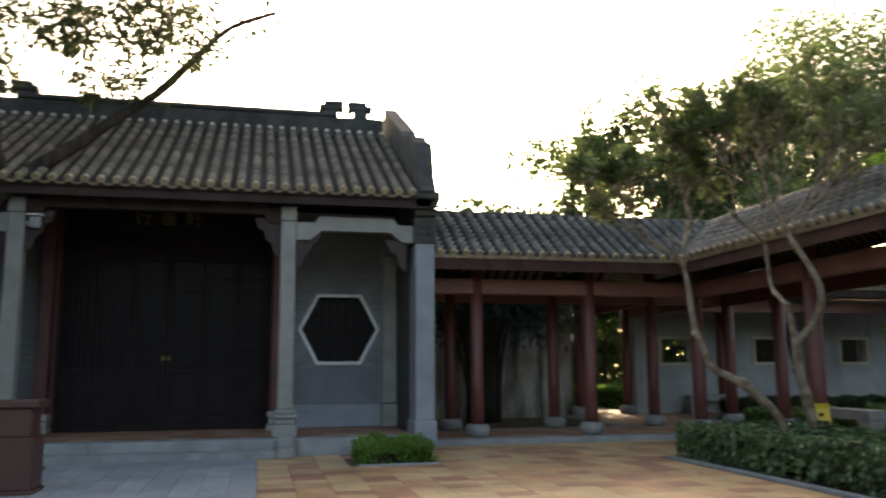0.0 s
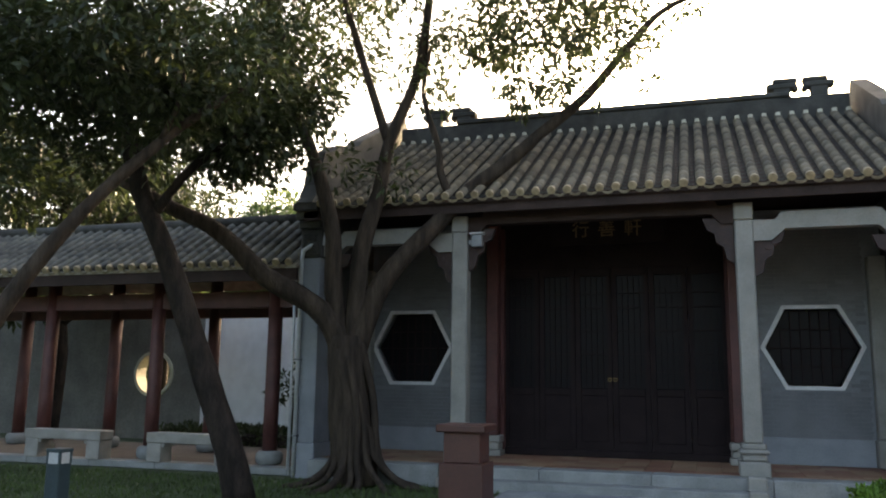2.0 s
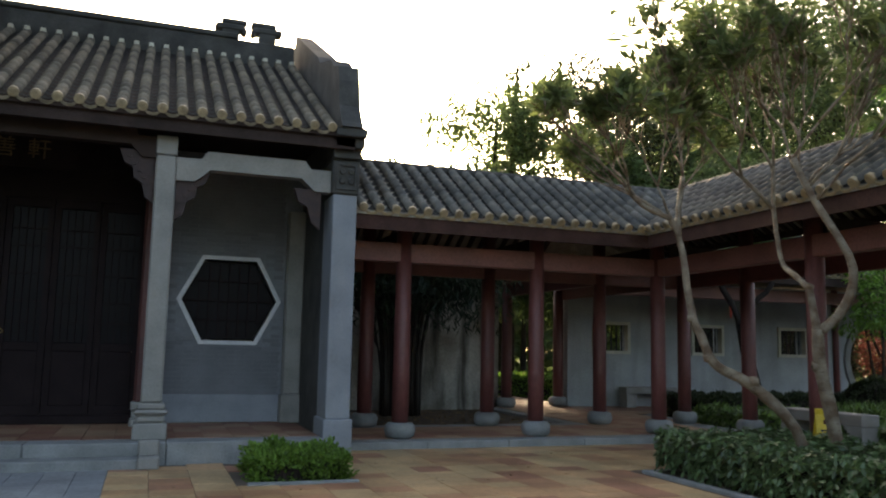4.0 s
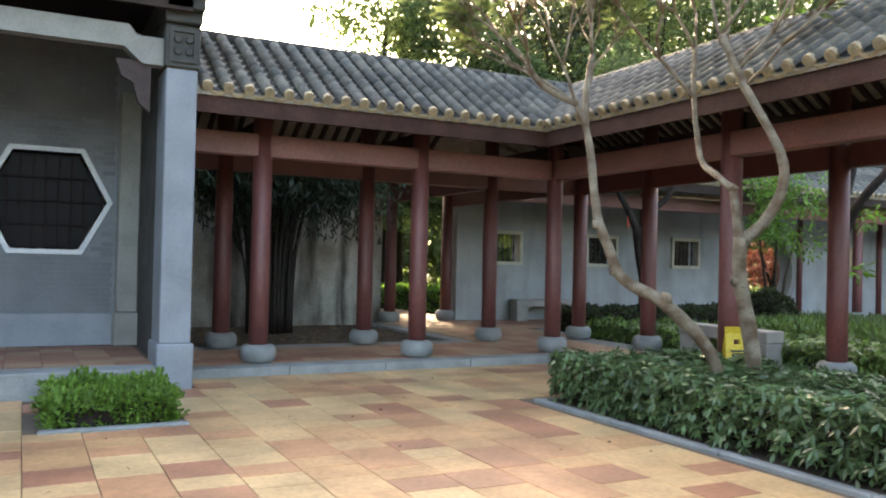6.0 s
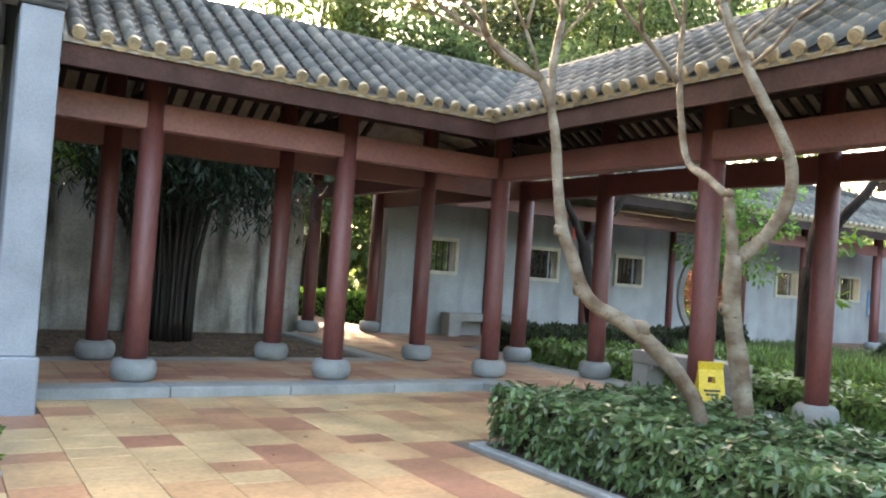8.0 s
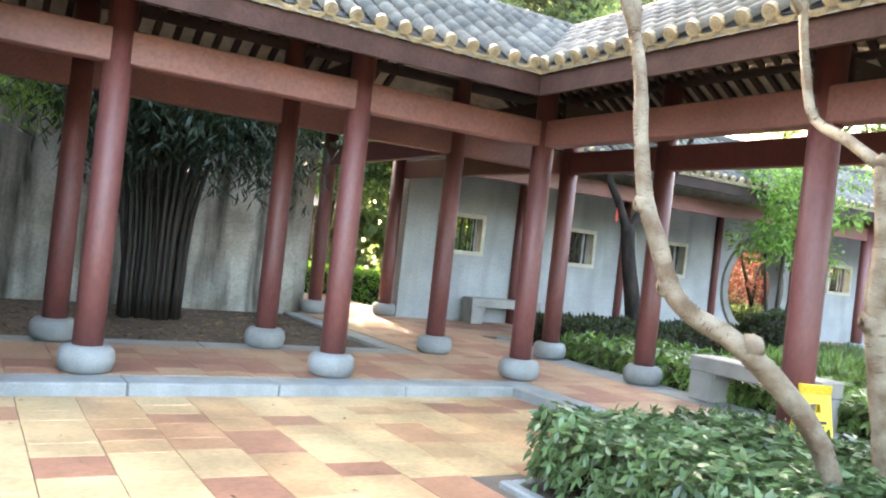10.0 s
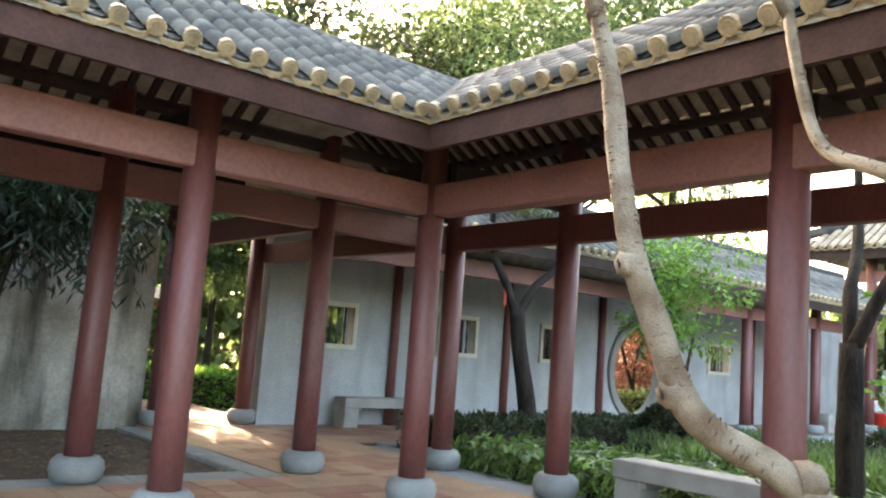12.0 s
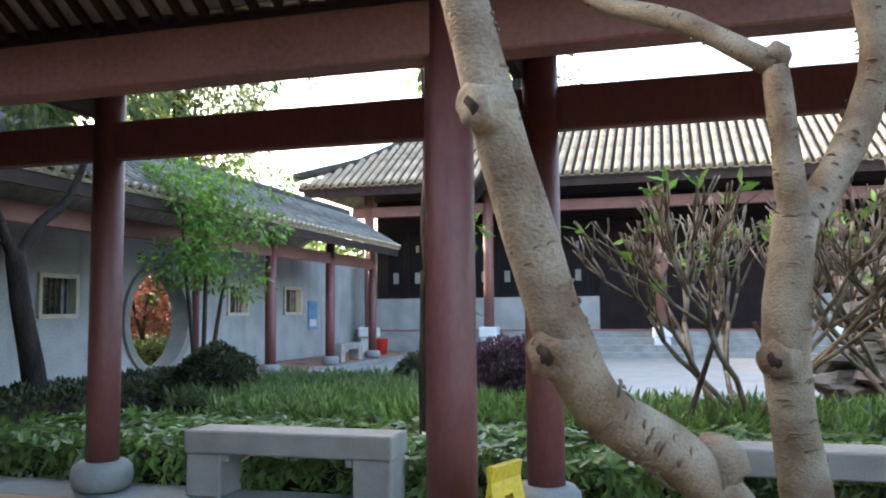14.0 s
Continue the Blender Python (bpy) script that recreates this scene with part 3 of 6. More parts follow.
def ring(outer, inner, axis, a, b):
    s, k = Shape(), len(outer)
    for t in (a, b):
        for lp in (outer, inner):
            for p in lp:
                q = list(p)
                q.insert(axis, t)
                s.v.append(tuple(q))
    for i in range(k):
        j = (i + 1) % k
        s.f += [[i, j, k + j, k + i], [2 * k + i, 3 * k + i, 3 * k + j, 2 * k + j], [i, 2 * k + i, 2 * k + j, j], [k + i, k + j, 3 * k + j, 3 * k + i]]
    return s


WIN = [(2.36, 3.42), (5.28, 6.3), (8.1, 9.1), (14.45, 15.5), (17.55, 18.7)]
MOON = (11.62, 1.40, 1.05)
wall_with_holes("wall_windows", 1.66, 24.5, 6.3, 6.62, 0, 3.35, [rect(a + 0.07, b - 0.07, 1.53, 2.2) for a, b in WIN] + [circle(*MOON)], PLASTER, "pale grey plastered garden wall with barred windows")
for i, (a, b) in enumerate(WIN):
    w = structure("window_%d" % (i + 1), ring(rect(a, b, 1.46, 2.27), rect(a + 0.08, b - 0.08, 1.54, 2.19), 1, 6.24, 6.4), CREAM, "cream framed wall window with dark bars", "window")
    n = 6
    for k in range(n):
        x = a + 0.08 + (b - a - 0.16) * (k + 0.5) / n
        part("bar", Shape().tube([(x, 6.42, 1.54), (x, 6.42, 1.68), (x, 6.42, 1.86), (x, 6.42, 2.04), (x, 6.42, 2.19)], [0.028, 0.018, 0.03, 0.018, 0.028], 8), SHUTTER, w, "dark turned window bar", True)
s = ring(circle(MOON[0], MOON[1], 1.22), circle(MOON[0], MOON[1], 1.04), 1, 6.22, 6.66)
structure("moon_gate_frame", s, GRANITE, "round grey stone moon gate frame", "moon gate")
wall_with_holes("wall_bamboo", -9.0, -0.2, 6.3, 6.62, 0, 3.05, [], OLDWALL, "old plaster wall streaked with black mould")
structure("wall_bamboo_coping", Shape().box(-9.0, -0.17, 6.22, 6.7, 3.05, 3.16, 0.02).box(-9.0, -0.17, 6.3, 6.62, 3.16, 3.24, 0.02), RIDGE, "dark tiled coping on the old wall", "coping")

# gallery along the window wall
roof_w = structure("roof_gallery_wall", slab([(C1, W_E, EA), (19.2, W_E, EA), (19.2, W_E + 1.66, RZ), (CM, W_E + 1.66, RZ)], 0.05), SOFFIT, "grey barrel-tiled roof of the gallery along the window wall", "roof")
tile_slope(roof_w, (C1, W_E, EA), (1, 0, 0), UPA, 19.2 - C1, lambda u: 0.0, lambda u: SL, TILEWARM)
structure("roof_gallery_wall_back", slab([(C1, W_E + 3.4, EA), (CM, W_E + 1.66, RZ + 0.004), (19.2, W_E + 1.66, RZ + 0.004), (19.2, W_E + 3.4, EA)], 0.05), SOFFIT, "rear slope of the wall gallery roof", "roof")
ridge_cap([(CM, W_E + 1.66, RZ + 0.1), (19.2, W_E + 1.66, RZ + 0.1)], "ridge_gallery_wall", "dark mortared ridge of the wall gallery")
structure("fascia_wall_gallery", Shape().box(C1, 19.2, W_E + 0.03, W_E + 0.08, EA - 0.24, EA - 0.05), DARKWOOD, "dark eaves board of the wall gallery", "fascia")
beam("beam_wall_gallery", 1.8, 19.1, 4.14, 4.26, BB, BT, "faded red beam of the wall gallery")
for x in (12.75, 16.05, 19.2):
    copy_thing(col, pose(x, 4.2, FL))
for x in (4.25, 7.1, 10.1, 13.0, 16.6):
    p = thing("wall_post", x, 6.25, FL, "slim dark red post against the garden wall", "post", "wall posts")
    part("shaft", Shape().lathe(0, 0, [(0.085, 0), (0.085, 3.2)], 14), REDWOOD, p, "", True)

# ---- the hall ----
XC = -10.12
HX0, HX1 = XC - 4.80, XC + 4.58       # outer faces of the gable walls
HY = 1.26
hx = 3.15
PX = {-1: 4.52, 1: 4.14}
HEXC = {-1: -13.76, 1: -6.95}
hexes = [hexagon(HEXC[sgn], 2.17, 0.735, 0.635, 0.40) for sgn in (-1, 1)]
structure("hall_platform", Shape().box(HX0 + 0.02, HX1 - 0.02, -1.02, 7.2, 0.0, HF - 0.01), GROUT, "masonry core of the hall platform", "platform")
structure("step_lower", Shape().box(XC - 2.0, XC + 2.0, -1.62, -1.28, 0.0, 0.17, 0.015), CURB, "lower granite step before the hall", "step")
for a, b in ((HX0 + 0.36, XC - 2.3), (XC - 2.3, XC - 0.8), (XC - 0.8, XC + 0.75), (XC + 0.75, XC + 2.3), (XC + 2.3, HX1 - 0.36)):
    tagged(part("platform_kerb", Shape().box(a + 0.003, b - 0.003, -1.28, -0.86, 0, HF, 0.012), CURB), "long granite edge stone of the hall platform", "kerb", "hall platform edge", "structure")
for sgn, nm in ((-1, "wall_hall_west_bay"), (1, "wall_hall_east_bay")):
    a, b = (XC + 2.05, XC + 4.25) if sgn > 0 else (XC - 4.47, XC - 2.05)
    w = wall_with_holes(nm, a, b, HY, HY + 0.3, HF, 4.45, [hexes[(sgn + 1) // 2]], JOINT, "grey brick bay wall with a six-sided window")
    structure(nm + "_plinth", Shape().box(a, b, HY - 0.03, HY - 0.002, HF, 0.74, 0.01), GRANITE_BLUE, "blue-grey granite dado below the brick", "dado")
    hc = HEXC[sgn]
    wd = structure("window_hall_%d" % (1 if sgn < 0 else 2), ring(hexagon(hc, 2.17, 0.785, 0.68, 0.43), hexagon(hc, 2.17, 0.715, 0.62, 0.39), 1, HY - 0.035, HY + 0.05), WHITETRIM, "six-sided window with a white stone rim", "window")
    part("pane", Shape().prism(hexagon(hc, 2.17, 0.70, 0.60, 0.38), 1, HY + 0.16, HY + 0.175), GLASS, wd, "dark glass pane")
    for k in range(-3, 4):
        h = 0.58 if abs(k) < 3 else 0.36
        part("lattice_bar", Shape().box(hc + k * 0.15 - 0.012, hc + k * 0.15 + 0.012, HY + 0.12, HY + 0.155, 2.17 - h, 2.17 + h), BLACKWOOD, wd)
    for k in (-0.3, 0.0, 0.3):
        part("lattice_bar", Shape().box(hc - 0.66 + abs(k) * 0.55, hc + 0.66 - abs(k) * 0.55, HY + 0.115, HY + 0.15, 2.17 + k - 0.012, 2.17 + k + 0.012), BLACKWOOD, wd)

# door front: six leaves between red posts
structure("hall_door_lintel", Shape().box(XC - 2.05, XC + 2.05, HY, HY + 0.2, 3.55, 4.45), BLACKWOOD, "dark wooden panel above the hall doors", "lintel")
structure("hall_threshold", Shape().box(XC - 1.95, XC + 1.95, HY - 0.08, HY + 0.2, HF, HF + 0.12, 0.01), BLACKWOOD, "dark wooden threshold of the hall", "threshold")
for i in range(6):
    w = 3.8 / 6
    x = XC - 1.9 + i * w
    d = structure("door_%d" % (i + 1), ring(rect(x + 0.005, x + w - 0.005, HF + 0.12, 3.55), rect(x + 0.09, x + w - 0.09, HF + 0.25, 3.42), 1, HY + 0.02, HY + 0.09), BLACKWOOD, "tall black-brown panelled hall door, closed", "door")
    part("lower_panel", Shape().box(x + 0.09, x + w - 0.09, HY + 0.04, HY + 0.07, HF + 0.25, 1.35, 0.008), BLACKWOOD, d)
    part("rail", Shape().box(x + 0.09, x + w - 0.09, HY + 0.025, HY + 0.085, 1.35, 1.47, 0.006), BLACKWOOD, d)
    part("pane", Shape().box(x + 0.09, x + w - 0.09, HY + 0.065, HY + 0.075, 1.47, 3.42), GLASS, d, "dark glass behind the lattice")
    for k in range(4):
        part("lattice_bar", Shape().box(x + 0.09 + (k + 0.8) * (w - 0.18) / 4.6, x + 0.105 + (k + 0.8) * (w - 0.18) / 4.6, HY + 0.035, HY + 0.06, 1.47, 3.42), BLACKWOOD, d)
    for z in (1.75, 2.05, 2.45, 2.85, 3.1):
        part("lattice_bar", Shape().box(x + 0.09, x + w - 0.09, HY + 0.03, HY + 0.055, z, z + 0.018), BLACKWOOD, d)
    if i in (2, 3):
        part("ring_handle", Shape().tube([(x + (0.585 if i == 2 else 0.045) + 0.03 * math.cos(a), HY + 0.008, 1.62 + 0.03 * math.sin(a)) for a in [k * math.pi / 5 for k in range(11)]], 0.006, 6), GOLD, d, "small brass ring handle")
for sgn in (-1, 1):
    x = XC + sgn * 2.0
    structure("door_post", Shape().box(x - 0.13, x + 0.13, HY - 0.14, HY - 0.005, HF, 4.3, 0.012), DARKRED, "dark red timber post beside the hall doors", "post")

# plaque with three gold characters
plq = thing("name_board", XC + 0.02, 0.55, 4.06, "dark hanging name board with three gold characters", "sign")
part("board", Shape().box(-0.95, 0.95, 0, 0.05, -0.2, 0.44, 0.012), BLACKWOOD, plq)
for k, ch in enumerate("行善軒"):
    cu = bpy.data.curves.new("character", "FONT")
    cu.body, cu.size, cu.extrude, cu.align_x, cu.align_y = ch, 0.30, 0.006, "CENTER", "CENTER"
    tmp = bpy.data.objects.new("character", cu)
    me = bpy.data.meshes.new_from_object(tmp)
    bpy.data.objects.remove(tmp)
    o = part("character", me, DULLGOLD, plq, "dull gold character")
    o.matrix_basis = pose(-0.43 + 0.43 * k, -0.012, 0.04, 90, 0, 0)


def hall_column(x, y):
    c = thing("hall_column", x, y, HF, "square pale granite column on a moulded base", "column", "hall columns")
    part("pedestal", Shape().box(-0.2, 0.2, -0.2, 0.2, 0, 0.2, 0.015).box(-0.17, 0.17, -0.17, 0.17, 0.2, 0.3, 0.03), GRANITE, c)
    part("moulding", Shape().box(-0.2, 0.2, -0.2, 0.2, 0.3, 0.36, 0.025).box(-0.165, 0.165, -0.165, 0.165, 0.36, 0.44, 0.02), GRANITE, c)
    part("shaft", Shape().box(-0.125, 0.125, -0.125, 0.125, 0.44, 3.55, 0.02), GRANITE, c)
    part("capital", Shape().box(-0.13, 0.13, -0.14, 0.14, 3.55, 3.8, 0.015), GRANITE, c)
    return c


hc = hall_column(XC + 2.1, -0.86)
copy_thing(hc, pose(XC - 2.1, -0.86, HF))


def timber_column(x, y):
    c = thing("timber_column", x, y, HF, "dark red square timber post on a stone base", "column", "hall timber posts")
    part("base", Shape().box(-0.17, 0.17, -0.17, 0.17, 0, 0.1, 0.015).box(-0.14, 0.14, -0.14, 0.14, 0.1, 0.22, 0.02).box(-0.16, 0.16, -0.16, 0.16, 0.22, 0.34, 0.02), GRANITE, c, "pale moulded stone base")
    part("shaft", Shape().box(-0.11, 0.11, -0.11, 0.11, 0.34, 4.1, 0.02), DARKRED, c)
    return c


tc = timber_column(XC + 2.0, 0.85)
copy_thing(tc, pose(XC - 2.0, 0.85, HF))
for sgn in (-1, 1):
    structure("foot_stone", Shape().box(XC + sgn * 2.1 - 0.12, XC + sgn * 2.1 + 0.12, -1.44, -1.285, 0.05, 0.36, 0.02).box(XC + sgn * 2.1 - 0.12, XC + sgn * 2.1 + 0.12, -1.68, -1.445, 0.05, 0.2, 0.02), GRANITE, "sloped pale stone at the foot of the column", "stone")


def eared_beam(x0, x1, z, name, label, mat, h=0.24, y=-0.86, drop=0.22, ear=0.42):
    """A stone beam whose ends drop in a stepped curve towards its supports."""
    out = [(x0, z - drop * 0.75), (x0 + ear * 0.55, z - drop * 0.75), (x0 + ear * 0.8, z - drop * 0.35), (x0 + ear, z), (x1 - ear, z), (x1 - ear * 0.8, z - drop * 0.35),
           (x1 - ear * 0.55, z - drop * 0.75), (x1, z - drop * 0.75), (x1, z + h * 0.55), (x1 - ear * 0.7, z + h * 0.55), (x1 - ear * 0.9, z + h), (x0 + ear * 0.9, z + h), (x0 + ear * 0.7, z + h * 0.55), (x0, z + h * 0.55)]
    return fix_normals(structure(name, Shape().prism(out, 1, y - 0.09, y + 0.09), mat, label, "beam"))


eared_beam(XC + 2.23, XC + 4.25, 3.73, "stone_beam_east", "pale stone beam with curved ends over the side bay", GRANITE)
eared_beam(XC - 4.47, XC - 2.23, 3.73, "stone_beam_west", "pale stone beam with curved ends over the side bay", GRANITE)
eared_beam(XC - 1.97, XC + 1.97, 3.98, "main_beam", "brown timber beam over the hall entrance", DARKWOOD, 0.22, -0.86, 0.2, 0.3)
structure("hall_fascia", Shape().box(HX0 + 0.1, HX1 - 0.1, -1.24, -1.18, 4.12, 4.33), DARKWOOD, "dark eaves board of the hall", "fascia")
structure("hall_ceiling", Shape().box(HX0 + 0.3, HX1 - 0.3, -0.8, 7, 4.5, 4.55), BLACKWOOD, "dark boarded ceiling of the hall porch", "ceiling")
for sx in (-1, 1):
    for q, dx in ((1, 0.135), (-1, 0.135)):
        x = XC + sx * 2.1 + q * dx
        out = [(x, 3.72), (x + q * 0.42, 3.72), (x + q * 0.36, 3.55), (x + q * 0.26, 3.5), (x + q * 0.24, 3.36), (x + q * 0.14, 3.3), (x + q * 0.1, 3.12), (x, 3.05)]
        if (sx < 0 and q > 0) or (sx > 0 and q < 0):
            out = [(px, z + 0.2) for px, z in out]
        br = thing("carved_bracket", 0, 0, 0, "carved red-brown wooden bracket under the beam", "bracket", "carved brackets")
        fix_normals(part("panel", Shape().prism(out, 1, -0.90, -0.82), CARVED, br))
        for k in range(5):
            px, pz = x + q * (0.06 + 0.06 * k), out[0][1] - 0.08 - 0.085 * (4 - k) * (1 if k < 4 else 0.4)
            part("scroll", Shape().lathe(0, 0, [(0.035, -0.012), (0.035, 0.012)], 10), CARVED, br).matrix_basis = pose(px, -0.905, pz, 90, 0, 0)
for sgn in (-1, 1):
    x = XC + sgn * (4.25 if sgn > 0 else 4.47) - sgn * 0.14
    out = [(x, 3.6), (x - sgn * 0.36, 3.6), (x - sgn * 0.3, 3.42), (x - sgn * 0.18, 3.36), (x - sgn * 0.12, 3.15), (x, 3.05)]
    br = thing("carved_bracket", 0, 0, 0, "carved red-brown wooden bracket beside the pier", "bracket", "carved brackets")
    fix_normals(part("panel", Shape().prism(out, 1, -0.90, -0.82), CARVED, br))

# piers and gable walls
RIDGE_Y, RIDGE_Z, EAVE_Y, EAVE_Z = 2.6, 6.45, -1.30, 4.33
HSL = (RIDGE_Z - EAVE_Z) / (RIDGE_Y - EAVE_Y)
for sgn in (-1, 1):
    x0, x1 = (HX1 - 0.33, HX1) if sgn > 0 else (HX0, HX0 + 0.33)
    tag = "east" if sgn > 0 else "west"
    structure("pier_" + tag, Shape().box(x0, x1, -1.03, -0.45, 0.55, 3.54, 0.012), GRANITE_BLUE, "blue-grey granite pier at the hall corner", "pier")
    structure("pier_foot_" + tag, Shape().box(x0 - 0.03, x1 + 0.03, -1.07, -0.42, 0.0, 0.55, 0.015), GRANITE_BLUE, "granite foot block of the hall pier", "pier")
    structure("pier_cap_" + tag, Shape().box(x0 - 0.02, x1 + 0.02, -1.06, -0.45, 3.545, 4.02, 0.015), RIDGE, "dark carved brick panel on top of the pier", "pier")
    structure("pier_corbel_" + tag, Shape().box(x0 - 0.03, x1 + 0.03, -1.14, -0.45, 4.02, 4.15, 0.01).box(x0 - 0.04, x1 + 0.04, -1.24, -0.45, 4.15, 4.28, 0.01).box(x0 - 0.05, x1 + 0.05, -1.34, -0.45, 4.28, 4.40, 0.01), RIDGE, "stepped brick corbel of the gable", "corbel")
    pan = structure("pier_relief_" + tag, ring(rect(x0 + 0.02, x1 - 0.02, 3.6, 3.97), rect(x0 + 0.055, x1 - 0.055, 3.64, 3.93), 1, -1.085, -1.055), RIDGE, "carved frame on the pier head", "relief")
    for k in range(4):
        part("boss", Shape().lathe(0, 0, [(0.05, 0), (0.035, 0.03)], 10), RIDGE, pan).matrix_basis = pose(x0 + 0.11 + 0.12 * (k % 2), -1.055, 3.72 + 0.13 * (k // 2), 90, 0, 0)
    # gable wall with its stepped and sloping parapet
    gx0, gx1 = x0 + 0.02, x1 - 0.02
    out = [(-0.45, 0.0), (7.3, 0.0), (7.3, 4.4), (2 * RIDGE_Y + 0.45, 5.55), (RIDGE_Y + 0.5, 6.95), (RIDGE_Y + 0.28, 7.18), (0.62, 6.02), (0.45, 5.86), (-0.42, 5.62), (-0.62, 5.46), (-0.95, 5.36), (-1.05, 5.12), (-1.12, 4.75), (-1.28, 4.5), (-1.38, 4.40), (-0.45, 4.40)]
    fix_normals(structure("wall_gable_" + tag, Shape().prism(out, 0, gx0, gx1), RIDGE, "grey brick gable wall with a stepped sloping parapet", "wall"))
    structure("inner_pilaster_" + tag, Shape().box(XC + sgn * PX[sgn] - 0.13, XC + sgn * PX[sgn] + 0.13, HY - 0.22, HY - 0.004, 0.75, 3.6, 0.02).box(XC + sgn * PX[sgn] - 0.16, XC + sgn * PX[sgn] + 0.16, HY - 0.26, HY - 0.004, HF, 0.75, 0.02), GRANITE, "granite pilaster at the end of the bay wall", "pilaster")
structure("wall_hall_back", Shape().box(HX0 + 0.3, HX1 - 0.3, 7.0, 7.3, 0, 4.5), JOINT, "plain brick rear wall of the hall", "wall")

HUP = Vector((0, 1, HSL)).normalized()
HL = (RIDGE_Y - EAVE_Y) / HUP.y
roof_h = structure("roof_hall", slab([(HX0 + 0.3, EAVE_Y, EAVE_Z), (HX1 - 0.3, EAVE_Y, EAVE_Z), (HX1 - 0.3, RIDGE_Y, RIDGE_Z), (HX0 + 0.3, RIDGE_Y, RIDGE_Z)], 0.06), DARKWOOD, "weathered barrel-tiled roof of the hall", "roof")
tile_slope(roof_h, (HX0 + 0.32, EAVE_Y, EAVE_Z), (1, 0, 0), HUP, HX1 - HX0 - 0.64, lambda u: 0.0, lambda u: HL - 0.05, TILEWARM, 0.235, 0.072, True, EAVEOLD)
structure("roof_hall_back", slab([(HX0 + 0.3, 2 * RIDGE_Y + 1.9, EAVE_Z), (HX0 + 0.3, RIDGE_Y, RIDGE_Z + 0.004), (HX1 - 0.3, RIDGE_Y, RIDGE_Z + 0.004), (HX1 - 0.3, 2 * RIDGE_Y + 1.9, EAVE_Z)], 0.06), TILE, "rear slope of the hall roof", "roof")
# small white plugs where the tile rows meet the ridge
for i in range(37):
    x = HX0 + 0.32 + (HX1 - HX0 - 0.64) * (i + 0.5) / 37
    part("tile_plug", Shape().box(x - 0.04, x + 0.04, RIDGE_Y - 0.22, RIDGE_Y - 0.12, RIDGE_Z - 0.05, RIDGE_Z + 0.06, 0.01), CREAM, roof_h)
structure("ridge_hall", Shape().box(HX0 + 0.4, HX1 - 0.4, RIDGE_Y - 0.14, RIDGE_Y + 0.14, RIDGE_Z - 0.1, RIDGE_Z + 0.36, 0.02).box(XC - 3.2, XC + 3.2, RIDGE_Y - 0.17, RIDGE_Y + 0.17, RIDGE_Z + 0.36, RIDGE_Z + 0.46, 0.02), RIDGE, "tall mortared ridge of the hall, stained dark", "roof ridge")
for sgn in (-1, 1):
    for dx, q in ((3.70, -1), (3.06, 1)):
        o = thing("ridge_ornament", XC + sgn * dx, RIDGE_Y, RIDGE_Z + 0.355, "dark stepped scroll-shaped ridge ornament", "ornament", "ridge ornaments")
        part("stem", Shape().box(-0.15, 0.15, -0.1, 0.1, 0, 0.2, 0.02), RIDGE, o)
        part("head", Shape().box(-0.26, 0.26, -0.12, 0.12, 0.17, 0.29, 0.03).box(*sorted((-q * sgn * 0.15, q * sgn * 0.28)), -0.11, 0.11, 0.29, 0.38, 0.02), RIDGE, o)
        part("scroll", Shape().box(*sorted((q * sgn * 0.19, q * sgn * 0.29)), -0.1, 0.1, 0.12, 0.24, 0.03), RIDGE, o)


# ---- loose things ----
def stone_bench(x, y, z, length, turn, label="plain grey stone bench on two slab feet", group="stone benches", h=0.495, w=0.36):
    b = thing("stone_bench", x, y, z, label, "bench", group, turn)
    part("seat", Shape().box(-length / 2, length / 2, -w / 2, w / 2, h - 0.17, h, 0.012), BENCH, b)
    for sg in (-1, 1):
        q = sorted((sg * length / 2 * 0.985, sg * (length / 2 - 0.3)))
        part("foot", Shape().box(q[0], q[1], -w / 2 + 0.015, w / 2 - 0.015, 0, h - 0.172, 0.012), BENCH, b)
        part("corbel", Shape().box(*sorted((sg * (length / 2 - 0.302), sg * (length / 2 - 0.36))), -w / 2 + 0.03, w / 2 - 0.03, h - 0.235, h - 0.173, 0.008), BENCH, b)
    return b


bench = stone_bench(1.88, -1.64, FL, 1.65, 90)
copy_thing(bench, pose(1.88, -5.24, FL, 0, 0, 90))
copy_thing(bench, pose(3.85, 6.0, FL, 0, 0, 0))
copy_thing(bench, pose(17.7, 4.4, FL, 0, 0, 0))

# lectern-like pedestal on the forecourt
ped = thing("pedestal_box", -11.10, -4.45, G, "dark red timber pedestal with a sloping flat top", "pedestal", "", 0)
part("base", Shape().box(-0.26, 0.26, -0.26, 0.26, 0, 0.05, 0.01), PEDESTAL, ped)
part("body", Shape().box(-0.24, 0.24, -0.24, 0.24, 0.05, 0.62, 0.01), PEDESTAL, ped)
part("neck", Shape().box(-0.2, 0.2, -0.2, 0.2, 0.62, 0.94, 0.01), PEDESTAL, ped)
part("top", Shape().box(-0.27, 0.27, -0.27, 0.27, 0.94, 1.02, 0.012), PEDESTAL, ped)

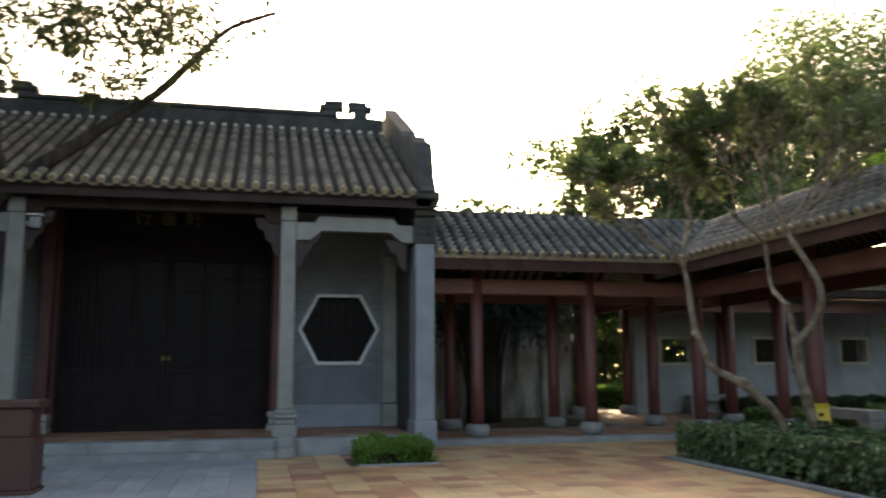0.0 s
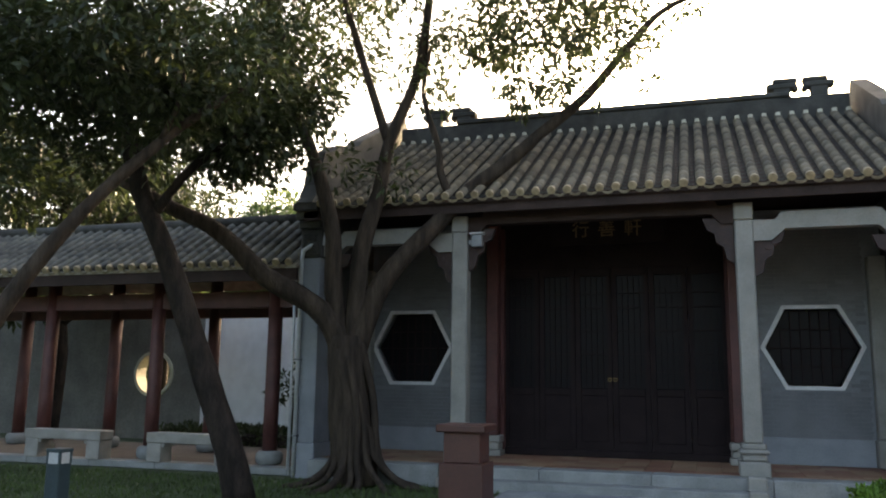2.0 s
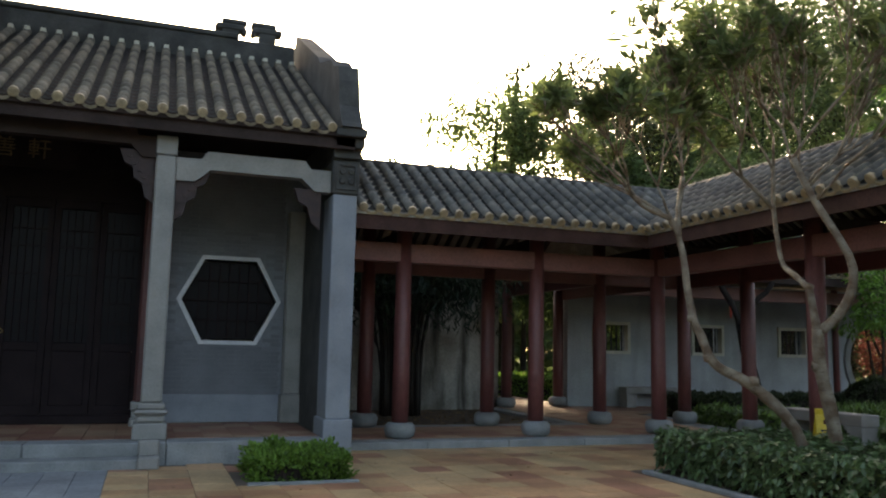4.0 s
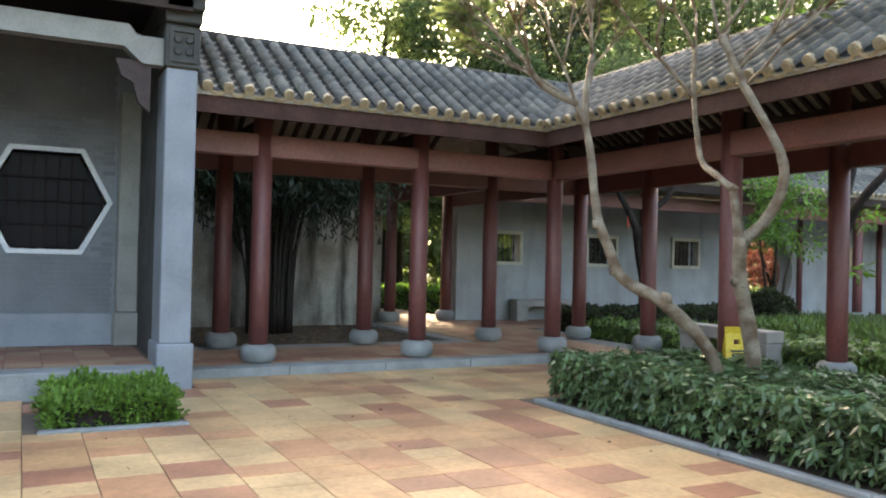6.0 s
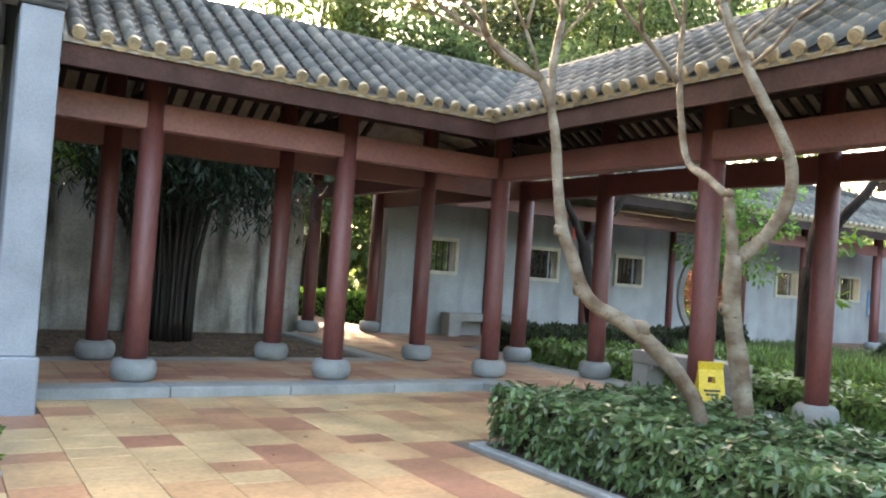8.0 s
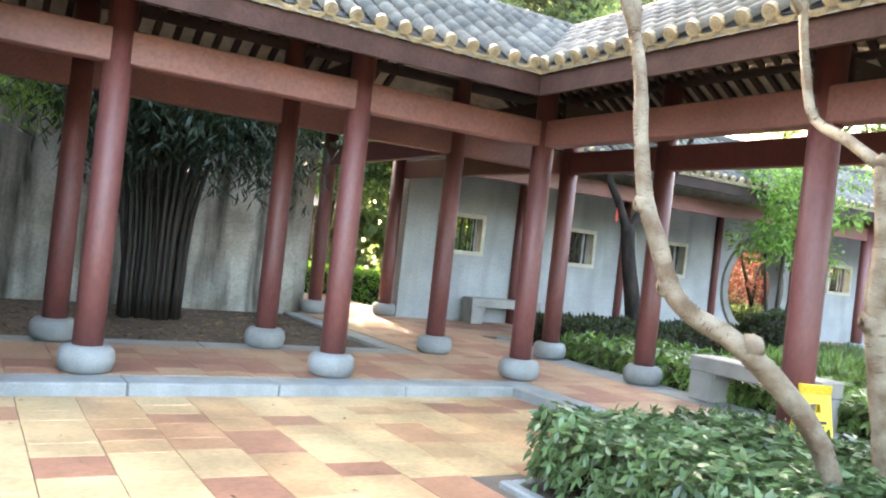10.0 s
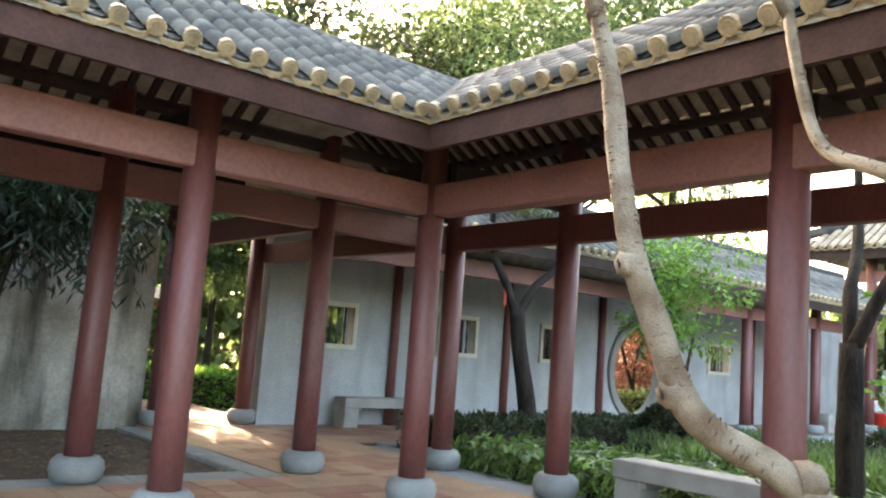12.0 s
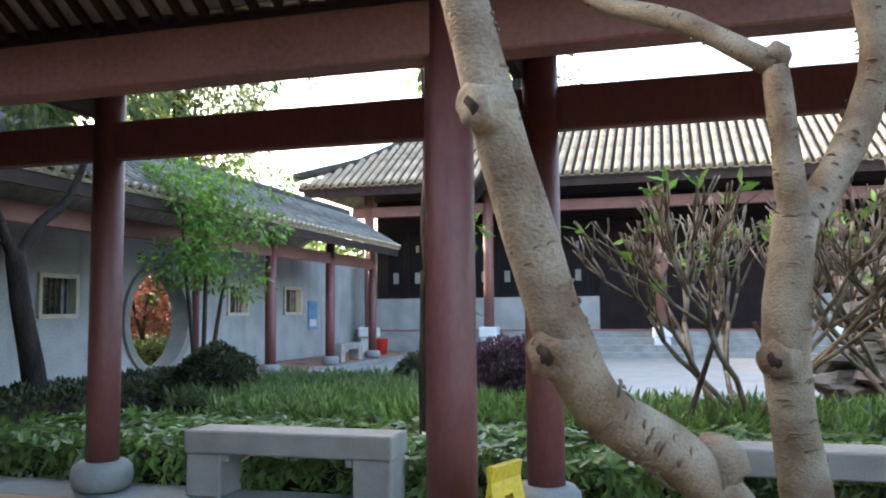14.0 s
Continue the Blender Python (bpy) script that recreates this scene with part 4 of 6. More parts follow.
bol = thing("bollard_lamp", -15.4, -5.6, 0.01, "short dark square bollard lamp on the lawn", "lamp")
part("post", Shape().box(-0.09, 0.09, -0.09, 0.09, 0, 0.58, 0.008), TEALMETAL, bol)
part("lens", Shape().box(-0.085, 0.085, -0.085, 0.085, 0.58, 0.7), PIPE, bol, "pale lens")
for sx in (-1, 1):
    for sy in (-1, 1):
        part("corner_bar", Shape().box(*sorted((sx * 0.066, sx * 0.091)), *sorted((sy * 0.066, sy * 0.091)), 0.58, 0.7), TEALMETAL, bol)
part("cap", Shape().box(-0.1, 0.1, -0.1, 0.1, 0.7, 0.74, 0.008), TEALMETAL, bol)

sp = thing("wall_speaker", XC - 2.1 + 0.28, -0.9, 3.62, "small grey box lamp fixed beside the column head", "lamp")
part("housing", Shape().box(-0.09, 0.09, -0.1, 0.06, 0, 0.2, 0.015), METALGREY, sp)
part("hood", Shape().box(-0.11, 0.11, -0.15, 0.06, 0.2, 0.225, 0.006), WHITETRIM, sp)
part("arm", Shape().box(-0.16, -0.09, -0.03, 0.03, 0.05, 0.12, 0.006), METALGREY, sp)

pipe = thing("rain_pipe", HX0 + 0.02, -1.08, 0.05, "pale plastic rain pipe down the hall corner", "pipe")
part("pipe_run", Shape().tube([(0, 0, 0), (0, 0, 3.45), (0.03, -0.02, 3.6), (0.14, 0.02, 3.68), (0.32, 0.1, 3.72), (0.36, 0.14, 3.95)], 0.035, 10), PIPE, pipe, "", True)
part("pipe_run", Shape().tube([(-0.13, 0.06, 0), (-0.13, 0.06, 3.3)], 0.025, 10), PIPE, pipe, "", True)
for z in (0.6, 1.8, 3.0):
    part("clip", Shape().box(-0.05, 0.05, -0.045, 0.05, z, z + 0.03), METALGREY, pipe)

sg = thing("floor_sign", -0.11, -3.63, FL, "yellow folding caution sign beside the column", "sign", "", -20)
for q, nm in ((1, "front_panel"), (-1, "rear_panel")):
    o = part(nm, fix_normals(part("tmp", ring([(-0.15, 0), (0.15, 0), (0.125, 0.70), (-0.125, 0.70)], [(-0.04, 0.5), (0.04, 0.5), (0.035, 0.56), (-0.035, 0.56)], 1, -0.008, 0.008), YELLOW)).data, YELLOW, sg)
    o.matrix_basis = pose(0, -q * 0.12, 0, -q * 11, 0, 0)
for ob in [o for o in bpy.data.objects if o.name.startswith("tmp")]:
    bpy.data.objects.remove(ob)
pic = part("symbol", ring([(-0.07, 0.2), (0.07, 0.2), (0.0, 0.33)], [(-0.045, 0.213), (0.045, 0.213), (0.0, 0.302)], 1, -0.012, -0.009), BLACK, sg, "black warning triangle")
pic.matrix_basis = pose(0, -0.12, 0, -11, 0, 0)
for k, (w, z) in enumerate(((0.17, 0.42), (0.13, 0.385), (0.15, 0.12), (0.11, 0.09))):
    b = part("text_bar", Shape().box(-w / 2, w / 2, -0.0115, -0.009, z, z + 0.02), BLACK, sg)
    b.matrix_basis = pose(0, -0.12, 0, -11, 0, 0)

pos = thing("wall_poster", 19.5, 6.26, 1.02, "blue and white notice fixed to the wall", "poster")
part("sheet", Shape().box(-0.32, 0.32, 0, 0.02, 0, 0.85), BLUEPOSTER, pos)
part("white_panel", Shape().box(-0.24, 0.24, -0.006, -0.002, 0.08, 0.3), WHITETRIM, pos)
bk = thing("red_bucket", 21.0, 4.6, FL, "red plastic bin standing in the gallery", "bin")
part("body", Shape().lathe(0, 0, [(0.2, 0), (0.25, 0.5), (0.26, 0.52)], 16), REDBUCKET, bk, "", True)
ln = thing("red_tassel", 4.2, 3.38, 2.32, "thin red ribbon hanging from a branch", "ribbon")
part("ribbon", Shape().box(-0.02, 0.02, -0.006, 0.006, 0, 0.42), LANTERN, ln)

# ---- the far hall ----
FX, FP = 25.0, 0.85
structure("far_platform", Shape().box(22.9, 36, -20, 6.2, 0.0, FP, 0.02), CURB, "pale stone platform of the far hall", "platform")
for k in range(3):
    structure("far_step", Shape().box(21.9 + 0.33 * k, 22.23 + 0.33 * k, -9.5, -2.0, 0.0, 0.22 + 0.21 * k, 0.02), CURB, "pale stone step of the far hall", "step")
structure("far_sill_strip", Shape().box(22.88, 22.97, -20, 6.2, FP + 0.004, FP + 0.06, 0.01), PINKBEAM, "thin red edge along the far platform", "trim")
structure("wall_far_hall", Shape().box(FX, FX + 0.3, -20, 6.2, FP, 2.0), PLASTER, "pale plaster sill wall of the far hall", "wall")
structure("wall_far_hall_upper", Shape().box(FX + 0.1, FX + 0.3, -20, 6.2, 2.0, 5.8), BLACKWOOD, "dark timber front of the far hall", "wall")
structure("wall_far_hall_back", Shape().box(35.5, 35.8, -20, 6.2, FP, 6.0), JOINT, "plain rear wall of the far hall", "wall")
k = 0
for y0 in [v * 0.84 for v in range(-22, 7)]:
    if -7.4 < y0 < -2.6:
        continue
    k += 1
    w = structure("far_window_%d" % k, ring([(y0, 2.01), (y0 + 0.8, 2.01), (y0 + 0.8, 4.6), (y0, 4.6)], [(y0 + 0.09, 2.12), (y0 + 0.71, 2.12), (y0 + 0.71, 4.48), (y0 + 0.09, 4.48)], 0, FX + 0.02, FX + 0.08), BLACKWOOD, "black lattice window leaf of the far hall", "window")
    part("pane", Shape().box(FX + 0.06, FX + 0.07, y0 + 0.09, y0 + 0.71, 2.12, 4.48), GLASS, w)
    part("medallion", Shape().box(FX + 0.03, FX + 0.05, y0 + 0.3, y0 + 0.5, 2.55, 2.95, 0.006), GRANITE, w, "pale frosted lattice field")
    part("medallion", Shape().box(FX + 0.03, FX + 0.05, y0 + 0.34, y0 + 0.46, 3.7, 3.95, 0.006), GRANITE, w, "pale frosted lattice field")
structure("far_door", Shape().box(FX - 0.02, FX + 0.05, -7.4, -2.0, FP, 4.6, 0.01), BLACKWOOD, "closed dark doors of the far hall", "door")
for y in (-13.5, -9.2, -4.1, 1.4, 5.6):
    fc = thing("far_column", 22.65, y, 0.05, "slim red column of the far hall on a stone block", "column", "far hall columns")
    part("base", Shape().box(-0.24, 0.24, -0.24, 0.24, 0, 0.6, 0.03).box(-0.3, 0.3, -0.3, 0.3, 0.6, 0.95, 0.04), WHITETRIM, fc, "pale stone block")
    part("shaft", Shape().lathe(0, 0, [(0.17, 0.95), (0.17, 5.6)], 16), PINKBEAM, fc, "", True)
beam("far_beam", 22.55, 22.75, -20, 6.2, 4.75, 5.1, "red beam of the far hall")
FE, FR, FRX, FRZ = 21.6, 5.75, 28.0, 9.6
FUP = Vector((FRX - FE, 0, FRZ - FR)).normalized()
FSL = (Vector((FRX, 0, FRZ)) - Vector((FE, 0, FR))).length
YN, YS = 7.8, -22.0
roof_f = structure("roof_far_hall", slab([(FE, YS, FR), (FRX, YS, FRZ), (FRX, YN - 5.2, FRZ), (FE, YN, FR)], 0.1), DARKWOOD, "barrel-tiled roof of the far hall in a warmly lit tan", "roof")
tile_slope(roof_f, (FE, YS, FR), (0, 1, 0), FUP, YN - YS, lambda u: 0.0, lambda u: FSL * min(1.0, max(0.0, (YN - YS - u) / 5.2)), TILEHALL2, 0.3, 0.1)
structure("roof_far_hall_back", slab([(34, YS, FR), (34, YN, FR), (FRX, YN - 5.2, FRZ + 0.004), (FRX, YS, FRZ + 0.004)], 0.1), TILE, "rear slope of the far hall roof", "roof")
structure("roof_far_hall_hip", slab([(FE, YN, FR), (FRX, YN - 5.2, FRZ), (34, YN, FR)], 0.1), TILE, "hipped end of the far hall roof", "roof")
ridge_cap([(FE - 0.1, YN + 0.1, FR + 0.35), (23.5, YN - 1.55, FR + 1.15), (25.8, YN - 3.4, FR + 2.6), (FRX, YN - 5.2, FRZ + 0.2)], "hip_far_hall", "dark curved hip ridge with small figures", 0.16)
ridge_cap([(FRX, YS, FRZ + 0.2), (FRX, YN - 5.2, FRZ + 0.2)], "ridge_far_hall", "dark ridge of the far hall", 0.22)
structure("far_fascia", Shape().box(FE + 0.05, FE + 0.1, YS, YN - 0.2, FR - 0.35, FR - 0.1), DARKWOOD, "dark eaves board of the far hall", "fascia")
structure("far_soffit", Shape().box(FE + 0.1, FX + 0.3, YS, 6.2, FR - 0.12, FR - 0.08), DARKWOOD, "dark boards under the far eaves", "ceiling")

# ---- gallery west of the hall ----
L0, L1 = -24.5, HX0
DY, FW = -0.5, 0.12
D0, D1, DM, EW = C0 + DY, C1 + DY, CM + DY, EA
roof_l = structure("roof_gallery_west", slab([(L0, D0, EW), (L1, D0, EW), (L1, DM, RZ), (L0, DM, RZ)], 0.05), SOFFIT, "grey barrel-tiled roof of the west gallery", "roof")
tile_slope(roof_l, (L0, D0, EW), (1, 0, 0), UPA, L1 - L0, lambda u: 0.0, lambda u: SL, TILE, 0.235, 0.072, True, EAVEOLD)
structure("roof_gallery_west_back", slab([(L0, D1, EW), (L0, DM, RZ + 0.004), (L1, DM, RZ + 0.004), (L1, D1, EW)], 0.05), SOFFIT, "rear slope of the west gallery roof", "roof")
ridge_cap([(L0, DM, RZ + 0.1), (L1, DM, RZ + 0.1)], "ridge_gallery_west", "dark ridge of the west gallery")
structure("fascia_west", Shape().box(L0, L1, D0 + 0.03, D0 + 0.08, EW - 0.24, EW - 0.05), DARKWOOD, "dark eaves board of the west gallery", "fascia")
# Darker red than the other galleries: this gallery's shade is in the paint colour.
beam("beam_west", L0, L1, 0.11 + DY, 0.23 + DY, BB, BT, "dark red beam of the west gallery", DARKRED)
beam("beam_west_back", L0, L1, 1.87 + DY, 1.99 + DY, BB - 0.02, BT, "dark red beam of the west gallery", DARKRED)
for x in (-15.75, -18.15, -20.55, -22.9):
    gallery_column(x, 0.17 + DY, 3.82, 0.125, FW, DARKRED)
    gallery_column(x + 0.05, 1.93 + DY, 3.82, 0.125, FW, DARKRED)
curb_run(L0, L1, -0.34 + DY, 0.02 + DY, FW)
structure("gallery_floor_west", Shape().box(L0, L1, 0.02 + DY, 3.0, 0.01, FW - 0.004), GROUT, "dull brown floor of the west gallery", "floor")
copy_thing(bench, pose(-17.0, -0.72, FW, 0, 0, 0))
copy_thing(bench, pose(-19.6, -0.72, FW, 0, 0, 0))
RW = (-22.5, 1.68, 0.55)
wall_with_holes("wall_west", -32, -21.0, 5.5, 5.8, 0, 3.6, [circle(*RW)], DIMWALL, "old grey plaster wall with a round window, shade in its colour")
structure("window_round", ring(circle(RW[0], RW[1], 0.60), circle(RW[0], RW[1], 0.52), 1, 5.44, 5.84), CREAM, "round cream framed wall window", "window")
structure("wall_west_white", Shape().box(-21.0, -13.9, 5.45, 5.75, 0, 3.5), WHITETRIM, "whitewashed wall behind the west gallery", "wall")


# ---- plants ----
RNG = np.random.default_rng(7)
RND = random.Random(11)


def unit(a):
    return a / np.maximum(np.linalg.norm(a, axis=1, keepdims=True), 1e-9)


def leaf_mesh(name, p, d, length, width, fold=0.25, droop=0.0):
    """Many pointed leaves, each folded along its midrib: two triangles a leaf."""
    n = len(p)
    d = unit(d)
    d[:, 2] -= droop
    d = unit(d)
    up = unit(RNG.normal(size=(n, 3)) * 0.6 + np.array([0, 0, 1.0]))
    s = unit(np.cross(d, up))
    nn = np.cross(s, d)
    length, width = np.broadcast_to(length, n)[:, None], np.broadcast_to(width, n)[:, None]
    mid = p + d * length * 0.5
    v = np.empty((n, 4, 3))
    v[:, 0], v[:, 2] = p, p + d * length
    v[:, 1], v[:, 3] = mid + s * width / 2 + nn * width * fold, mid - s * width / 2 + nn * width * fold
    idx = np.arange(n)[:, None] * 4 + np.array([[0, 1, 2, 0, 2, 3]])
    me = bpy.data.meshes.new(name)
    me.vertices.add(n * 4)
    me.vertices.foreach_set("co", v.reshape(-1))
    me.loops.add(n * 6)
    me.loops.foreach_set("vertex_index", idx.reshape(-1).astype(np.int32))
    me.polygons.add(n * 2)
    me.polygons.foreach_set("loop_start", np.arange(n * 2, dtype=np.int32) * 3)
    me.update(calc_edges=True)
    return me


def blob_points(blobs, n, inner=0.35):
    """Points in the outer part of rough balls (x, y, z, r), thinned in clumps so that gaps stay."""
    b = np.array(blobs)
    w = b[:, 3] ** 2
    k = RNG.choice(len(b), n, p=w / w.sum())
    d = unit(RNG.normal(size=(n, 3)))
    r = b[k, 3] * (inner + (1 - inner) * RNG.random(n) ** 0.5) * (1 + 0.18 * np.sin(d[:, 0] * 5 + k) * np.cos(d[:, 1] * 4 + d[:, 2] * 6 + k))
    p = b[k, :3] + d * r[:, None] * np.array([1, 1, 0.8])
    return p, d


def clumps(x, y, z, r, n, spread=0.62, flat=0.8):
    return [(x + r * spread * RND.uniform(-1, 1), y + r * spread * RND.uniform(-1, 1), z + r * flat * RND.uniform(-0.9, 0.9), r * RND.uniform(0.22, 0.42)) for _ in range(n)]


def limb(s, pts, r0, r1, n=10, wobble=0.05):
    k = len(pts)
    fine, rad = [], []
    P = [Vector(p) for p in pts]
    for i in range(k - 1):
        a, b, c, d = P[max(i - 1, 0)], P[i], P[i + 1], P[min(i + 2, k - 1)]
        for t in (0, 0.33, 0.66):
            fine.append(0.5 * ((2 * b) + (c - a) * t + (2 * a - 5 * b + 4 * c - d) * t * t + (3 * b - a - 3 * c + d) * t ** 3))
            f = (i + t) / (k - 1)
            rad.append((r0 + (r1 - r0) * f) * (1 + RND.uniform(-wobble, wobble)))
    fine.append(P[-1])
    rad.append(r1)
    s.tube(fine, rad, n)


def twigs(s, start, way, length, r, depth, tips, spread=0.6, lift=0.25, n=5, keep=(0.65, 0.9)):
    """Forking twigs; collects the ends."""
    end = start + way * length
    mid = start + way * (length * 0.5) + Vector((RND.uniform(-1, 1), RND.uniform(-1, 1), RND.uniform(-0.5, 0.5))) * length * 0.07
    s.tube([start, mid, end], [r, r * 0.88, r * 0.78], n)
    if depth == 0:
        tips.append((end, way))
        return
    if depth == 1:
        tips.append((end, way))
    for _ in range(RND.choice((2, 2, 3))):
        w = (way + Vector((RND.uniform(-1, 1), RND.uniform(-1, 1), RND.uniform(-0.6, 0.9))) * spread + Vector((0, 0, lift))).normalized()
        twigs(s, end, w, length * RND.uniform(*keep), r * 0.78, depth - 1, tips, spread, lift, n, keep)


def tree(name, x, y, label, trunks, blobs, leaves, leaf, mat, bark, group=""):
    """trunks: rows of (points, r0, r1) in world metres; blobs of foliage likewise."""
    t = thing(name, x, y, 0.0, label, "tree", group)
    off = Vector((x, y, 0))
    s = Shape()
    for pts, r0, r1 in trunks:
        limb(s, [Vector(p) - off for p in pts], r0, r1)
    part("trunk", s, bark, t, "", True)
    if leaves:
        p, d = blob_points([(a - x, b - y, c, r) for a, b, c, r in blobs], leaves)
        d = unit(d + RNG.normal(size=d.shape) * 0.8)
        part("crown", leaf_mesh("crown", p, d, leaf * RNG.uniform(0.7, 1.3, len(p)), leaf * 0.42 * RNG.uniform(0.8, 1.2, len(p)), droop=0.35), mat, t)
    return t


# fig tree on the lawn, with flaring roots
roots = []
for k in range(17):
    a = 2 * math.pi * k / 17 + RND.uniform(-0.15, 0.15)
    L = RND.uniform(0.7, 1.25)
    zt = RND.uniform(0.9, 2.2)
    roots.append(([(-13.58 - 0.095 * zt + 0.24 * math.cos(a), -1.6 - 0.036 * zt + 0.24 * math.sin(a), zt), (-13.64 + 0.29 * math.cos(a + 0.1), -1.62 + 0.29 * math.sin(a + 0.1), 0.45 * zt + 0.3), (-13.6 + 0.34 * math.cos(a), -1.6 + 0.34 * math.sin(a), 0.42),
                   (-13.6 + L * 0.62 * math.cos(a + 0.1), -1.6 + L * 0.62 * math.sin(a + 0.1), 0.10), (-13.6 + L * math.cos(a), -1.6 + L * math.sin(a), 0.0)], 0.06, 0.035 if k % 2 else 0.05))
fig_limbs = [
    ([(-13.58, -1.6, 0.0), (-13.68, -1.63, 0.7), (-13.76, -1.66, 1.5), (-13.79, -1.68, 2.2)], 0.36, 0.27),
    ([(-13.8, -1.68, 1.9), (-14.05, -1.8, 2.45), (-14.38, -1.95, 2.75), (-14.94, -2.2, 3.08), (-15.34, -2.35, 3.5), (-15.75, -2.5, 3.84), (-16.3, -2.7, 4.1), (-17.2, -2.9, 4.6)], 0.19, 0.10),
    ([(-13.85, -1.6, 2.0), (-14.0, -1.75, 2.9), (-14.02, -1.78, 3.72), (-14.2, -1.86, 4.52), (-14.47, -1.97, 5.33), (-14.85, -2.1, 6.1), (-15.2, -2.2, 7.2)], 0.16, 0.06),
    ([(-13.72, -1.62, 1.9), (-13.66, -1.6, 2.8), (-13.61, -1.6, 3.56), (-13.39, -1.51, 4.46), (-13.25, -1.45, 5.3), (-12.86, -1.28, 6.45), (-12.71, -1.22, 7.73)], 0.17, 0.07),
    ([(-13.25, -1.45, 5.2), (-13.5, -1.55, 6.0), (-13.7, -1.64, 6.69), (-13.98, -1.76, 7.64)], 0.08, 0.05),
    ([(-13.66, -1.6, 2.0), (-13.45, -1.5, 2.75), (-13.12, -1.4, 3.31), (-12.57, -1.16, 3.95), (-12.08, -0.98, 4.52), (-11.49, -0.78, 5.01), (-10.98, -0.6, 5.51), (-10.29, -0.4, 6.12), (-9.65, -0.2, 6.94), (-9.1, 0.0, 7.6), (-8.3, 0.1, 8.0)], 0.19, 0.035),
    ([(-12.3, -1.05, 4.3), (-12.5, -1.13, 4.8), (-12.54, -1.15, 5.24), (-12.77, -1.24, 6.08), (-12.69, -1.21, 6.9)], 0.07, 0.035)]
fig_blobs = (clumps(-13.6, -1.5, 8.0, 2.3, 22, 0.9, 0.5) + clumps(-11.6, -0.9, 7.6, 1.6, 18, 0.9, 0.55) + clumps(-10.2, -0.4, 7.2, 0.9, 10, 0.9, 0.8) + clumps(-15.4, -2.2, 6.8, 1.6, 16)
             + [(-14.0, -1.9, 4.9, 0.5), (-13.2, -1.5, 4.7, 0.45), (-14.6, -2.1, 5.6, 0.5), (-10.6, -0.5, 6.2, 0.35), (-11.3, -0.7, 6.0, 0.3), (-9.7, -0.2, 7.0, 0.4), (-9.2, 0, 7.4, 0.4), (-8.6, 0.1, 7.9, 0.45)]
             + [(RND.uniform(-13.2, -9.2), RND.uniform(-1.6, -0.5), RND.uniform(6.0, 7.5), RND.uniform(0.14, 0.3)) for _ in range(60)])
tree("fig_tree", -13.6, -1.6, "grey-barked fig tree with flaring roots on the lawn", fig_limbs + roots, fig_blobs, 13000, 0.16, LEAFDARK, BARK)
# leaning dark tree
lean_limbs = [([(-14.32, -3.61, 0.0), (-14.45, -3.7, 0.6), (-14.64, -3.8, 1.18), (-15.0, -4.02, 2.32), (-15.29, -4.19, 3.2), (-15.58, -4.36, 3.93), (-15.83, -4.5, 4.98), (-16.01, -4.61, 6.2)], 0.21, 0.09),
              ([(-15.45, -4.28, 3.6), (-15.0, -4.2, 4.2), (-14.6, -4.0, 4.6), (-14.0, -3.8, 5.0)], 0.07, 0.03)]
tree("leaning_tree", -14.32, -3.61, "dark leaning broadleaf tree on the lawn", lean_limbs,
     clumps(-15.4, -4.3, 5.4, 1.9, 30, 0.85, 0.6) + clumps(-14.4, -4.0, 5.2, 1.0, 14, 0.9, 0.6) + clumps(-17, -4.8, 5.0, 1.6, 16), 14000, 0.15, LEAFDARK, BARKDARK)
near_limbs = [([(-15.3, -7.4, 0.0), (-15.2, -7.3, 1.2), (-14.85, -7.13, 2.11), (-14.3, -6.79, 3.12), (-13.6, -6.35, 4.02), (-13.1, -6.05, 4.5), (-12.7, -5.9, 5.1)], 0.12, 0.014), ([(-13.75, -6.45, 3.85), (-13.5, -6.5, 4.3), (-13.45, -6.55, 4.9)], 0.035, 0.01), ([(-14.3, -6.79, 3.12), (-14.1, -6.5, 3.6), (-13.8, -6.2, 4.0), (-13.7, -6.0, 4.6)], 0.045, 0.012),
              ([(-15.2, -7.3, 1.4), (-15.4, -7.2, 2.6), (-15.3, -7.0, 4.0)], 0.12, 0.05)]
tree("lawn_tree", -15.3, -7.4, "broadleaf tree with overhanging boughs on the lawn", near_limbs, clumps(-14.6, -6.7, 4.8, 1.3, 22, 0.9, 0.45) + clumps(-13.4, -6.3, 4.75, 0.9, 22, 0.9, 0.6) + [(-12.8, -5.95, 4.9, 0.35), (-13.3, -6.2, 4.35, 0.3), (-13.7, -6.2, 4.05, 0.28)], 10000, 0.12, LEAFDARK, BARK)


